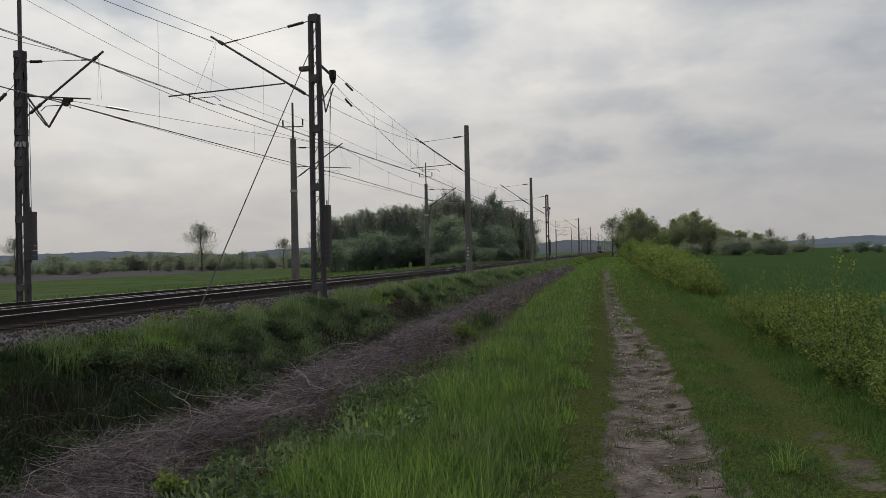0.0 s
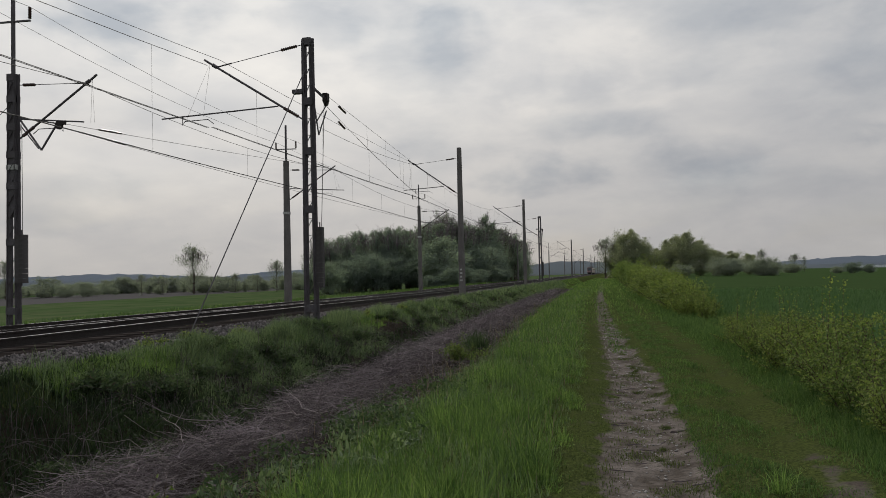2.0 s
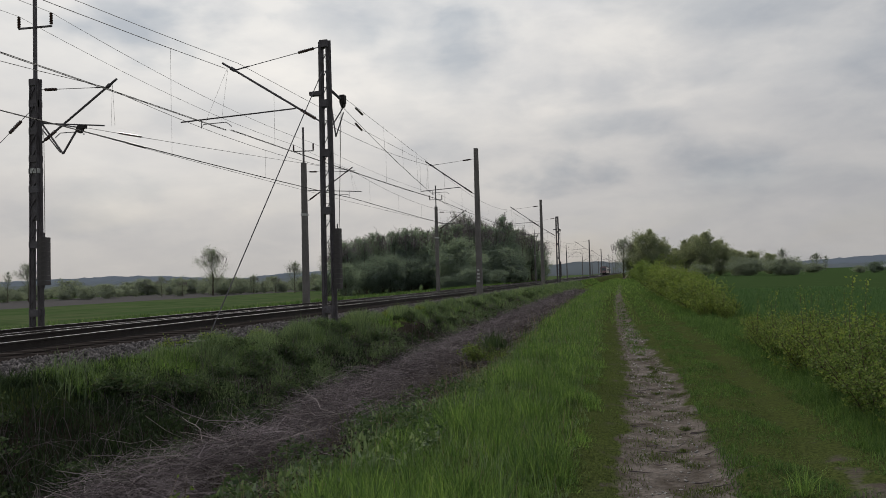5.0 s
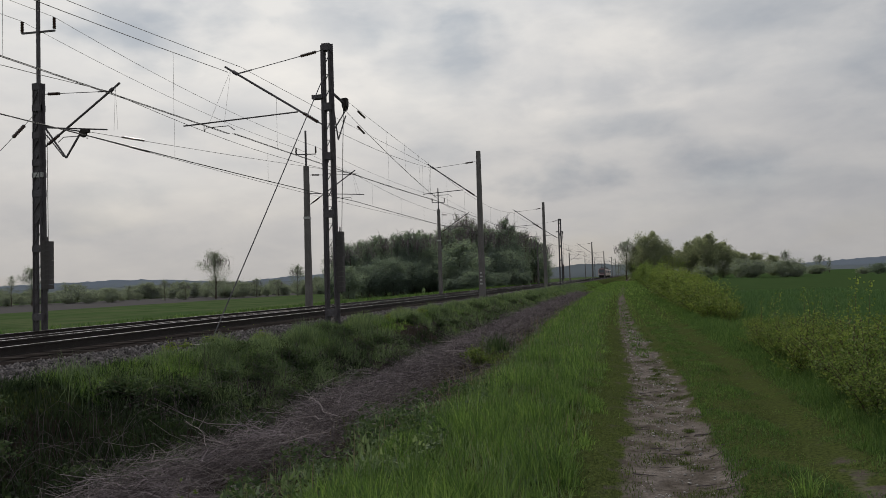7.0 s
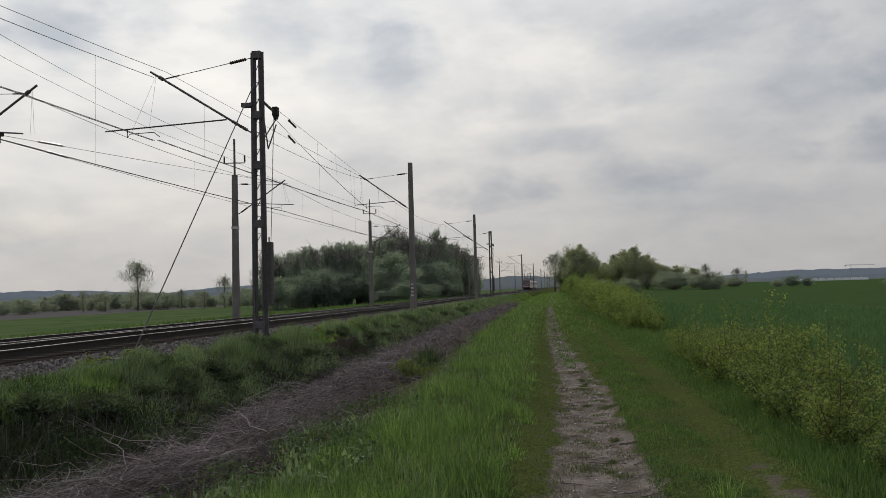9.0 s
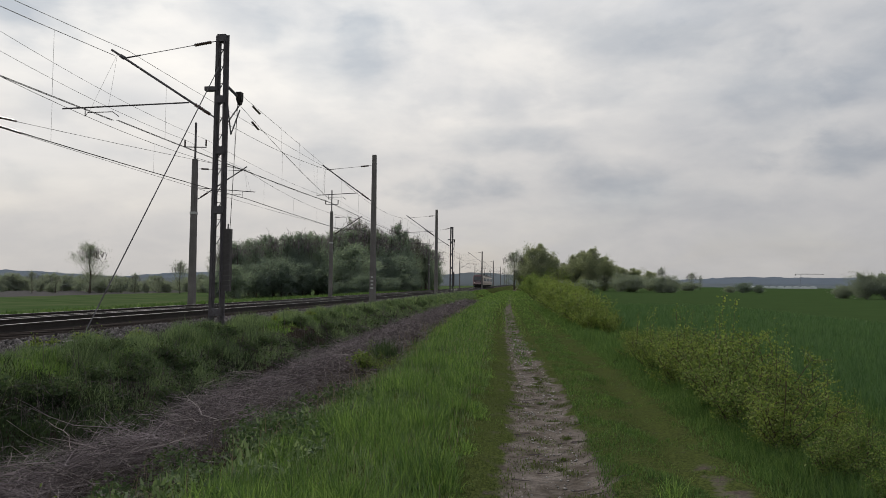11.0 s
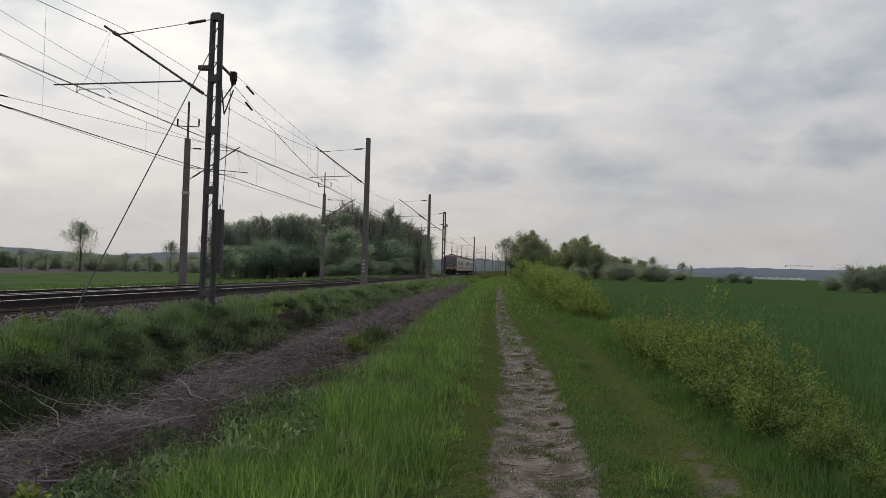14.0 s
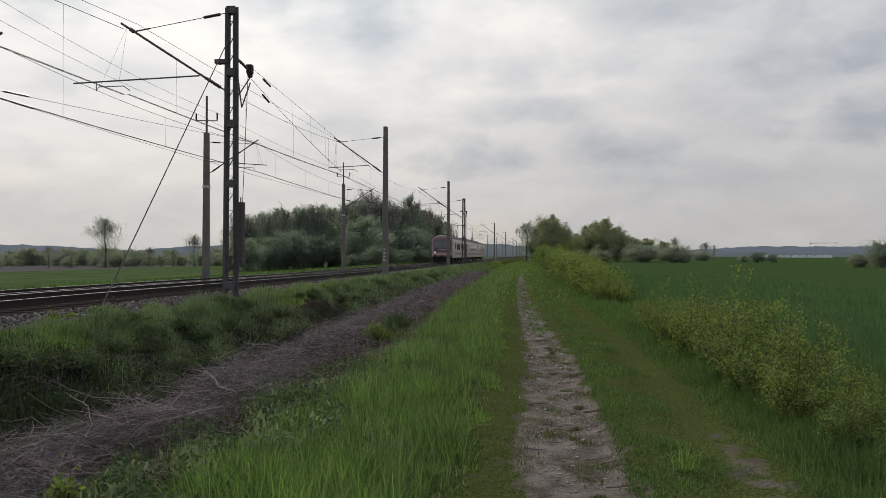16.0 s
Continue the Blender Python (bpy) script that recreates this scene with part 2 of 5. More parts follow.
class Build:
    """Collects simple solids and turns them into one mesh."""

    def __init__(self):
        self.v, self.f = [], []

    def box(self, c, s, rot=None):
        k = len(self.v)
        for dx in (-0.5, 0.5):
            for dy in (-0.5, 0.5):
                for dz in (-0.5, 0.5):
                    p = Vector((dx * s[0], dy * s[1], dz * s[2]))
                    if rot is not None:
                        p = rot @ p
                    self.v.append((p[0] + c[0], p[1] + c[1], p[2] + c[2]))
        self.f += [[k + i for i in q] for q in ((0, 1, 3, 2), (4, 6, 7, 5), (0, 4, 5, 1), (2, 3, 7, 6), (0, 2, 6, 4), (1, 5, 7, 3))]
        return self

    def beam(self, a, b, w, d=None):
        """A bar of rectangular section from a to b."""
        a, b = Vector(a), Vector(b)
        q = (b - a).to_track_quat("Z", "Y").to_matrix()
        return self.box((a + b) / 2, (w, d or w, (b - a).length), q)

    def tube(self, pts, r, sides=6, cap=True):
        """A round bar along points; r is one radius or one for each point."""
        pts = [Vector(p) for p in pts]
        rs = r if isinstance(r, (list, tuple)) else [r] * len(pts)
        k = len(self.v)
        for i, p in enumerate(pts):
            t = (pts[min(i + 1, len(pts) - 1)] - pts[max(i - 1, 0)]).normalized()
            u = t.cross(Vector((0, 0, 1)) if abs(t.z) < 0.9 else Vector((1, 0, 0))).normalized()
            w = t.cross(u)
            for j in range(sides):
                a = 2 * math.pi * j / sides
                self.v.append(tuple(p + (u * math.cos(a) + w * math.sin(a)) * rs[i]))
        for i in range(len(pts) - 1):
            for j in range(sides):
                a, b = k + i * sides + j, k + i * sides + (j + 1) % sides
                self.f.append([a, b, b + sides, a + sides])
        if cap:
            self.f.append([k + j for j in range(sides)][::-1])
            self.f.append([k + (len(pts) - 1) * sides + j for j in range(sides)])
        return self

    def mesh(self, name, mat, smooth=False):
        me = bpy.data.meshes.new(name)
        me.from_pydata([tuple(v) for v in self.v], [], self.f)
        me.materials.append(mat)
        if smooth:
            me.polygons.foreach_set("use_smooth", [True] * len(me.polygons))
        me.update()
        return me


def part(name, data, parent, label=""):
    ob = new(name, data)
    ob.parent = parent
    return tagged(ob, label)


def thing(name, label, category, group="", m=None):
    ob = new(name)
    ob.empty_display_size = 0.2
    if m is not None:
        ob.matrix_basis = m
    return tagged(ob, label, category, group)


def raw_mesh(name, verts, quads, tris, mat):
    """A mesh straight from arrays of corners, four-sided and three-sided faces."""
    me = bpy.data.meshes.new(name)
    nq, ntri = len(quads), len(tris)
    me.vertices.add(len(verts))
    me.vertices.foreach_set("co", np.asarray(verts, np.float32).ravel())
    me.loops.add(nq * 4 + ntri * 3)
    me.loops.foreach_set("vertex_index", np.concatenate([np.asarray(quads, np.int32).ravel(), np.asarray(tris, np.int32).ravel()]).astype(np.int32))
    me.polygons.add(nq + ntri)
    me.polygons.foreach_set("loop_start", np.concatenate([np.arange(nq) * 4, nq * 4 + np.arange(ntri) * 3]).astype(np.int32))
    me.materials.append(mat)
    me.update(calc_edges=True)
    me.validate()
    return me


# ---- lie of the land ----
PROFILE_X = [-4000, -90, -40, -25, -21.5, -20, -18.6, -9.6, -9.0, -8.4, -7.7, -6.9, -6.2, -5.4, -4.6, -3.4, -2.6, -1.5, -0.5, -0.1, 0.3, 0.6, 0.85, 1.1, 1.45, 1.8, 2.4, 4.0, 4000]
PROFILE_Z = [-1.2, -1.1, -0.7, -0.35, -0.1, 0.15, 0.28, 0.28, 0.28, 0.2, -0.08, -0.5, -0.75, -0.68, -0.42, -0.18, -0.02, 0.05, 0.03, -0.03, -0.045, -0.03, 0.02, 0.04, -0.02, 0.03, 0.04, 0.0, 0.0]


def bend(y):
    """How far the track and its verges swing to the left further on."""
    return np.interp(y, [12, 16, 25, 45, 70, 130], [0, -0.1, -0.42, -0.92, -1.3, -1.9])


def across(x, y):
    w = np.clip((np.asarray(x) + 7.5) / 3.5, 0, 1) * np.clip((30 - np.asarray(x)) / 20, 0, 1)
    return x - bend(y) * w


def wave(x, y, s, seed=0.0):
    return (np.sin(x * 1.7 / s + 1.3 + seed) * np.cos(y * 1.3 / s - 0.7 + seed * 2) + 0.5 * np.sin(x * 3.9 / s + y * 2.7 / s + seed) + 0.35 * np.cos(y * 6.1 / s - x * 4.3 / s))


def land(x, y):
    u = across(x, y)
    z = np.interp(u, PROFILE_X, PROFILE_Z)
    soft = np.clip(1 - np.abs(u + 14) / 4.6, 0, 1)
    z = z + 0.02 * wave(x, y, 0.8) * (soft == 0) * np.clip(1 - np.abs(y) / 120, 0, 1)
    ditch = np.clip(1 - np.abs(u + 6.3) / 1.8, 0, 1)
    bank = np.clip(1 - np.abs(u + 7.9) / 1.0, 0, 1)
    return z + (0.10 * wave(x, y, 2.3, 2.0) + 0.06 * wave(x, y, 0.7, 5.0)) * ditch + 0.09 * wave(x, y, 1.5, 8.0) * bank


def grid_axis(fine_a, fine_b, step, grow, end_a, end_b):
    mid = list(np.arange(fine_a, fine_b + 1e-6, step))
    s, lo, hi = step, [], []
    p = fine_a
    while p > end_a:
        s *= grow
        p -= s
        lo.append(max(p, end_a))
    s, p = step, fine_b
    while p < end_b:
        s *= grow
        p += s
        hi.append(min(p, end_b))
    return np.array(lo[::-1] + mid + hi)


def ground_material():
    m = bpy.data.materials.new("meadow_soil_and_path")
    m.use_nodes = True
    nt = m.node_tree
    N, L = nt.nodes.new, nt.links.new
    p = nt.nodes["Principled BSDF"]
    p.inputs["Roughness"].default_value, p.inputs["Specular IOR Level"].default_value = 1.0, 0.0
    tc = N("ShaderNodeTexCoord")

    def noise_at(s, detail=6.0):
        n = N("ShaderNodeTexNoise")
        n.inputs["Scale"].default_value, n.inputs["Detail"].default_value = s, detail
        L(tc.outputs["Object"], n.inputs["Vector"])
        return n.outputs[0]

    def spread(v, lo, hi):
        r = N("ShaderNodeMapRange")
        r.inputs[1].default_value, r.inputs[2].default_value = lo, hi
        L(v, r.inputs[0])
        return r.outputs[0]

    def mixc(fac, a, b):
        x = N("ShaderNodeMix")
        x.data_type = "RGBA"
        for i, v in ((0, fac), (6, a), (7, b)):
            if isinstance(v, tuple):
                x.inputs[i].default_value = (*v, 1)
            else:
                L(v, x.inputs[i])
        return x.outputs[2]

    def zone(name, noisy, amount=0.7, lo=0.42, hi=0.58):
        a = N("ShaderNodeAttribute")
        a.attribute_name = name
        s = N("ShaderNodeMath")
        s.operation, s.inputs[1].default_value = "SUBTRACT", 0.5
        L(noisy, s.inputs[0])
        k = N("ShaderNodeMath")
        k.operation, k.inputs[1].default_value = "MULTIPLY", amount
        L(s.outputs[0], k.inputs[0])
        t = N("ShaderNodeMath")
        t.operation = "ADD"
        L(a.outputs["Fac"], t.inputs[0])
        L(k.outputs[0], t.inputs[1])
        return spread(t.outputs[0], lo, hi)

    n1, n2, n3 = noise_at(0.35), noise_at(4.5), noise_at(38.0)
    green = mixc(spread(n1, 0.35, 0.65), (0.082, 0.10, 0.03), (0.064, 0.082, 0.025))
    green = mixc(spread(n2, 0.45, 0.75), green, (0.07, 0.08, 0.034))
    green = mixc(spread(n3, 0.42, 0.62), green, (0.04, 0.05, 0.018))
    crop = mixc(spread(n1, 0.3, 0.7), (0.042, 0.07, 0.026), (0.05, 0.082, 0.03))
    plough = mixc(spread(n2, 0.3, 0.7), (0.11, 0.104, 0.103), (0.09, 0.086, 0.085))
    meadow = mixc(spread(noise_at(0.14), 0.35, 0.65), (0.06, 0.098, 0.037), (0.09, 0.112, 0.054))
    meadow = mixc(spread(n1, 0.5, 0.75), meadow, (0.04, 0.07, 0.026))
    soil = mixc(spread(n2, 0.3, 0.7), (0.045, 0.037, 0.029), (0.022, 0.019, 0.015))
    dirt = mixc(spread(n2, 0.36, 0.62), (0.195, 0.168, 0.152), (0.088, 0.074, 0.062))
    dirt = mixc(spread(n3, 0.5, 0.75), dirt, (0.11, 0.094, 0.08))
    gravel = mixc(spread(n3, 0.4, 0.6), (0.10, 0.09, 0.085), (0.035, 0.031, 0.03))
    c = mixc(zone("crop", n2, 0.4), green, crop)
    c = mixc(zone("meadow", n2, 0.3), c, meadow)
    c = mixc(zone("plough", n1, 0.3), c, plough)
    c = mixc(zone("soil", n2, 1.2), c, soil)
    c = mixc(zone("gravel", n2, 0.6), c, gravel)
    c = mixc(zone("dirt", n2, 1.1, 0.36, 0.56), c, dirt)
    L(c, p.inputs["Base Color"])
    b = N("ShaderNodeBump")
    b.inputs["Strength"].default_value, b.inputs["Distance"].default_value = 0.9, 0.05
    L(noise_at(22.0, 8.0), b.inputs["Height"])
    L(b.outputs[0], p.inputs["Normal"])
    return m


def bump_zone(u, a, b, soft):
    return np.clip((u - a) / soft + 0.5, 0, 1) * np.clip((b - u) / soft + 0.5, 0, 1)


def make_ground():
    xs = grid_axis(-9.6, 5.0, 0.1, 1.16, -3500, 3500)
    ys = grid_axis(2.0, 34.0, 0.16, 1.13, -300, 4000)
    X, Y = np.meshgrid(xs, ys)
    Z = land(X, Y)
    u = across(X, Y)
    ragged = 0.07 * wave(X, Y, 0.55, 3.0) + 0.05 * wave(X, Y, 0.21, 1.0)
    near = np.clip((8.5 - Y) / 4, 0, 1)
    rut = bump_zone(u + ragged, -0.1 - 0.08 * near, np.interp(Y, [9, 13, 17, 27], [0.68, 0.62, 0.46, 0.36]) + 0.13 * near, 0.34)
    Z = Z + rut * 0.006 * wave(X, Y, 0.22) - 0.02 * rut
    nx, ny = len(xs), len(ys)
    i = np.arange((ny - 1) * (nx - 1))
    a = (i // (nx - 1)) * nx + i % (nx - 1)
    quads = np.stack([a, a + 1, a + nx + 1, a + nx], 1)
    me = raw_mesh("ground", np.stack([X, Y, Z], -1).reshape(-1, 3), quads, np.zeros((0, 3), int), ground_material())
    zones = {
        "dirt": np.maximum(rut, np.maximum((0.24 + 0.28 * np.clip((8.0 - Y) / 2.0, 0, 1)) * bump_zone(u + ragged, 1.46, 1.82, 0.3), 0.28 * bump_zone(u + ragged, -0.5, 0.0, 0.4))),
        "soil": bump_zone(u, -7.9, -2.7, 0.9) * 0.95 * np.clip((75 - Y) / 40, 0, 1),
        "gravel": bump_zone(u, -19.0, -9.1, 0.5),
        "crop": np.maximum(bump_zone(u, 4.3, 9000, 0.6), bump_zone(X, -9000, -122.0, 6.0)),
        "meadow": bump_zone(X, -75.0, -20.5, 3.0),
        "plough": bump_zone(X, -122.0, -75.0, 6.0),
    }
    for name, val in zones.items():
        at = me.attributes.new(name, "FLOAT", "POINT")
        at.data.foreach_set("value", np.ascontiguousarray(val.reshape(-1), dtype=np.float32))
    me.polygons.foreach_set("use_smooth", [True] * len(me.polygons))
    tagged(new("ground", me), "grassy land with a worn earth path and a ditch", "ground", kind="structure")


make_ground()


# ---- grass and other stuff ----
def blades(name, x, y, h, w, mat, lean=0.35, sink=0.02, z=None, label="", category="grass", toward=None):
    """Bent, tapering blades, one at each place, as one object of stuff."""
    n = len(x)
    z = land(x, y) - sink if z is None else z
    a, b = rng.uniform(0, 2 * math.pi, n) if toward is None else toward, rng.uniform(0, 2 * math.pi, n)
    ln = np.abs(rng.normal(0, lean, n)) + 0.05
    tx, ty = np.cos(a) * ln * h, np.sin(a) * ln * h
    wx, wy = np.cos(b) * w / 2, np.sin(b) * w / 2
    up = h * np.sqrt(np.clip(1 - ln ** 2 * 0.6, 0.2, 1))
    base = np.stack([x, y, z], 1)
    side = np.stack([wx, wy, np.zeros(n)], 1)
    mid = base + np.stack([tx * 0.32, ty * 0.32, up * 0.58], 1)
    tip = base + np.stack([tx, ty, up], 1)
    v = np.stack([base - side, base + side, mid + side * 0.75, mid - side * 0.75, tip], 1).reshape(-1, 3)
    k = np.arange(n)[:, None] * 5
    me = raw_mesh(name, v, k + np.array([[0, 1, 2, 3]]), k + np.array([[3, 2, 4]]), mat)
    return tagged(new(name, me), label, category, kind="stuff")


def scatter(x0, x1, y0, y1, near, falloff, cap):
    """Places between x0 and x1 across and y0 to y1 along, thinner with distance: near per square metre at the start."""
    yy = np.linspace(y0, y1, 400)
    dens = near / (1 + ((yy - y0) / falloff) ** 1.6)
    total = int(min(float(np.sum(dens)) * (yy[1] - yy[0]) * (x1 - x0), cap))
    cdf = np.cumsum(dens)
    y = np.interp(rng.uniform(0, 1, total), cdf / cdf[-1], yy)
    u = rng.uniform(x0, x1, total)
    return u + bend(y) * np.clip((u + 7.5) / 3.5, 0, 1), y


def far_size(y, start=10.0, rate=0.055):
    """Coarser pieces where they stand further off."""
    return 1 + np.clip(y - start, 0, 200) * rate


def make_grass():
    # verge: tussocks with gaps, over a lower thatch
    def tussocks(x0, x1, y0, y1, near, falloff, cap, each, spread):
        cx, cy = scatter(x0, x1, y0, y1, near, falloff, cap)
        n = len(cx)
        size = rng.uniform(0.55, 1.3, n) * np.clip(0.85 + 0.42 * wave(cx, cy, 0.7, 1.0), 0.3, 1.5)
        a = rng.uniform(0, 2 * math.pi, (n, each))
        r = np.abs(rng.normal(0, spread, (n, each))) * size[:, None] * far_size(cy, 8, 0.03)[:, None]
        return (cx[:, None] + np.cos(a) * r).ravel(), (cy[:, None] + np.sin(a) * r).ravel(), np.repeat(size, each), (a + rng.normal(0, 0.7, (n, each))).ravel()

    x, y, size, a = tussocks(-2.75, -0.45, 3.0, 75, 60, 6.5, 2500, 52, 0.085)
    u = x - bend(y)
    back = np.interp(y, [5, 8, 15, 20, 30], [2.75, 2.45, 2.4, 2.6, 2.8])
    edge = np.clip((u + back + 0.1 * wave(x, y, 0.6, 4.0)) / 0.45, 0.06, 1) * np.clip((-0.25 - u) / 0.65, 0.2, 1)
    h = rng.uniform(0.10, 0.36, len(x)) * edge * size * (1 - 0.25 * np.clip((y - 8) / 8, 0, 1))
    blades("verge_grass", x, y, h, rng.uniform(0.0035, 0.009, len(x)) * far_size(y), GRASS_TALL, 0.55, toward=a, label="lush tall green grass tussocks on the verge beside the path")
    x, y = scatter(-2.8, -0.5, 3.0, 70, 900, 6.0, 26000)
    u = x - bend(y)
    edge = np.clip((u + 2.75) / 0.45, 0.2, 1) * np.clip((-0.25 - u) / 0.65, 0.2, 1)
    blades("verge_undergrowth", x, y, rng.uniform(0.06, 0.24, len(x)) * edge, rng.uniform(0.005, 0.011, len(x)) * far_size(y), GRASS_BANK, 0.6, label="darker low grass under the tussocks")
    x, y, size, a = tussocks(-2.75, -2.0, 3.0, 40, 9, 9.0, 170, 30, 0.10)
    blades("rough_verge_grass", x, y, rng.uniform(0.12, 0.3, len(x)) * size, rng.uniform(0.004, 0.009, len(x)) * far_size(y), GRASS_SHORT, 0.6, toward=a, label="rough arching grass at the ditch edge")
    x, y = scatter(-2.1, -0.7, 3.0, 40, 150, 7.0, 3600)
    blades("coarse_grass", x, y, rng.uniform(0.2, 0.42, len(x)), rng.uniform(0.007, 0.013, len(x)) * far_size(y), GRASS_SHORT, 0.75, label="coarse arching grass blades standing above the verge")
    # the same cover where the path comes from
    for name, x0, x1, h0, h1, n, mat, lab in (("verge_grass_behind", -2.7, -0.5, 0.1, 0.36, 15000, GRASS_TALL, "lush green grass on the verge"), ("path_side_grass_behind", 0.7, 2.6, 0.03, 0.09, 15000, GRASS_SHORT, "short trodden grass beside the path"), ("bank_grass_behind", -8.7, -7.4, 0.12, 0.36, 9000, GRASS_BANK, "tufted grass on the bank"), ("hedge_foot_grass_behind", 2.4, 4.5, 0.12, 0.34, 9000, GRASS_TALL, "rough grass at the field's edge")):
        x, y = rng.uniform(x0, x1, n), rng.uniform(-7, 6.5 if x0 < -5 else 3.0, n)
        blades(name, x, y, rng.uniform(h0, h1, n), rng.uniform(0.006, 0.012, n), mat, 0.5, label=lab)
    # broad-leaved herbs among the grass
    x, y = scatter(-3.0, -1.8, 3.0, 9.0, 700, 6.0, 8000)
    keep = wave(x, y, 0.6, 6.0) > 0.0
    x, y = x[keep], y[keep]
    blades("verge_herbs", x, y, rng.uniform(0.03, 0.1, len(x)), rng.uniform(0.018, 0.034, len(x)), GRASS_BANK, 1.0, z=land(x, y) + rng.uniform(0.0, 0.16, len(x)), label="broad-leaved herbs at the foot of the grass")
    x, y = scatter(0.7, 2.7, 3.0, 70, 3800, 7.5, 120000)
    u = x - bend(y)
    bare = (np.abs(u - 1.64) < 0.17) & (wave(x, y, 0.55, 9.0) > 0.25) & (y < 14)
    x, y, u = x[~bare], y[~bare], u[~bare]
    rutgap = 1 - 0.45 * bump_zone(u, 1.42, 1.82, 0.3)
    h = rng.uniform(0.025, 0.075, len(x)) * rutgap * (1 + 2.0 * np.clip((u - 1.9) / 0.6, 0, 1)) * np.clip(0.9 + 0.4 * wave(x, y, 0.5, 2.0), 0.4, 1.5)
    blades("path_side_grass", x, y, h, rng.uniform(0.005, 0.011, len(x)) * far_size(y, 7, 0.08), GRASS_SHORT, 0.65, label="short trodden grass between the path's two ruts")
    x, y = scatter(0.6, 1.5, 3.0, 45, 500, 6.0, 7000)
    blades("path_side_dry_grass", x, y, rng.uniform(0.02, 0.06, len(x)), rng.uniform(0.004, 0.007, len(x)) * far_size(y), GRASS_DULL, 0.8, label="dull trodden grass between the path's two ruts")
    # low mats that grow in the rut and along its edges
    cx, cy = scatter(0.02, 0.74, 3.2, 45, 11.0, 12.0, 320)
    n = 150
    sx = rng.uniform(0.02, 0.12, len(cx))[:, None]
    x = (cx[:, None] + rng.normal(0, 1, (len(cx), n)) * sx).ravel()
    y = (cy[:, None] + rng.normal(0, 0.9, (len(cx), n)) * sx).ravel()
    blades("rut_tufts", x, y, rng.uniform(0.012, 0.042, len(x)), rng.uniform(0.004, 0.008, len(x)) * far_size(y), GRASS_DULL, 0.9, label="low olive grass mats growing in the earth rut")
    x, y = scatter(-0.9, 0.1, 3.0, 60, 3200, 7.0, 46000)
    u = x - bend(y)
    keep = rng.uniform(0, 1, len(x)) < np.clip((0.1 - u) / 0.35, 0.08, 1) * np.clip(0.7 + 0.5 * wave(x, y, 0.45, 7.0), 0.1, 1)
    x, y, u = x[keep], y[keep], u[keep]
    blades("rut_edge_grass", x, y, rng.uniform(0.015, 0.05, len(x)) * (1 + 1.3 * np.clip((-0.35 - u) / 0.4, 0, 1)), rng.uniform(0.005, 0.010, len(x)) * far_size(y, 7, 0.08), GRASS_DULL, 0.75, label="sparse trodden grass along the rut")
    x, y = scatter(0.66, 0.95, 3.0, 40, 1300, 6.0, 6000)
    blades("rut_border_grass", x, y, rng.uniform(0.02, 0.06, len(x)), rng.uniform(0.004, 0.008, len(x)) * far_size(y), GRASS_SHORT, 0.7, label="short grass bordering the rut")
    # bank below the track bed
    x, y = scatter(-9.3, -6.5, 9.0, 120, 1800, 13.0, 130000)
    keep = (rng.uniform(0, 1, len(x)) < np.clip((y - 9.0) / 2.5, 0.0, 1)) & (x > -8.75 - 0.12 * wave(x, y, 0.8, 2.0) - 0.5 * np.clip((y - 16) / 5, 0, 1)) & (rng.uniform(0, 1, len(x)) < np.where(x > -7.55, np.clip((y - 11) / 4, 0.12, 0.75), 1.0)) & ((np.abs(y - 25.0) > 2.4 + 0.5 * wave(x, y, 0.9, 1.0)) | (x < -8.25))
    x, y = x[keep], y[keep]
    tuft = np.clip(0.7 + 0.45 * wave(x, y, 0.9, 3.0), 0.25, 1.35)
    crest = 1 + 0.5 * np.exp(-((x + 8.3) / 0.5) ** 2)
    blades("bank_grass", x, y, rng.uniform(0.12, 0.36, len(x)) * tuft * crest, rng.uniform(0.007, 0.013, len(x)) * far_size(y, 12, 0.05), GRASS_BANK, 0.55,
           label="tufted grass on the bank below the track")
    x, y = scatter(-8.8, -7.7, 9.5, 110, 1100, 9.0, 22000)
    keep = (wave(x, y, 2.2, 5.0) > 0.1) | (y < 13.6)
    x, y = x[keep], y[keep]
    blades("bank_bright_grass", x, y, rng.uniform(0.12, 0.3, len(x)), rng.uniform(0.006, 0.012, len(x)) * far_size(y, 12, 0.05), GRASS_TALL, 0.5, label="brighter grass on the crest of the bank")
    # weeds in the ditch, its shade put into their colour
    x, y = scatter(-7.3, -4.7, 4.0, 60, 800, 9.0, 42000)
    keep = wave(x, y, 1.3, 4.0) > -0.15
    x, y = x[keep], y[keep]
    blades("ditch_weeds", x, y, rng.uniform(0.06, 0.26, len(x)), rng.uniform(0.012, 0.026, len(x)) * far_size(y, 12, 0.04), WEED_SHADED, 0.7, label="green weeds in the ditch, coloured dark for its shade")
    # grass beyond the tracks
    x, y = scatter(-24, -18.9, 16, 170, 130, 40.0, 26000)
    blades("field_edge_grass", x, y, rng.uniform(0.12, 0.35, len(x)), rng.uniform(0.02, 0.04, len(x)) * far_size(y, 20, 0.03), GRASS_SHORT, 0.5, label="rough grass beyond the tracks")
    # young wheat beyond the hedge
    x, y = scatter(4.4, 16, 5.5, 60, 700, 7.0, 110000)
    blades("wheat", x, y, rng.uniform(0.2, 0.36, len(x)), rng.uniform(0.008, 0.014, len(x)) * far_size(y, 9, 0.05), WHEAT, 0.4, label="dense young green wheat", category="crop")
    # rough grass under the hedge
    x, y = scatter(2.2, 4.6, 4.5, 60, 1000, 6.0, 36000)
    u = x - bend(y)
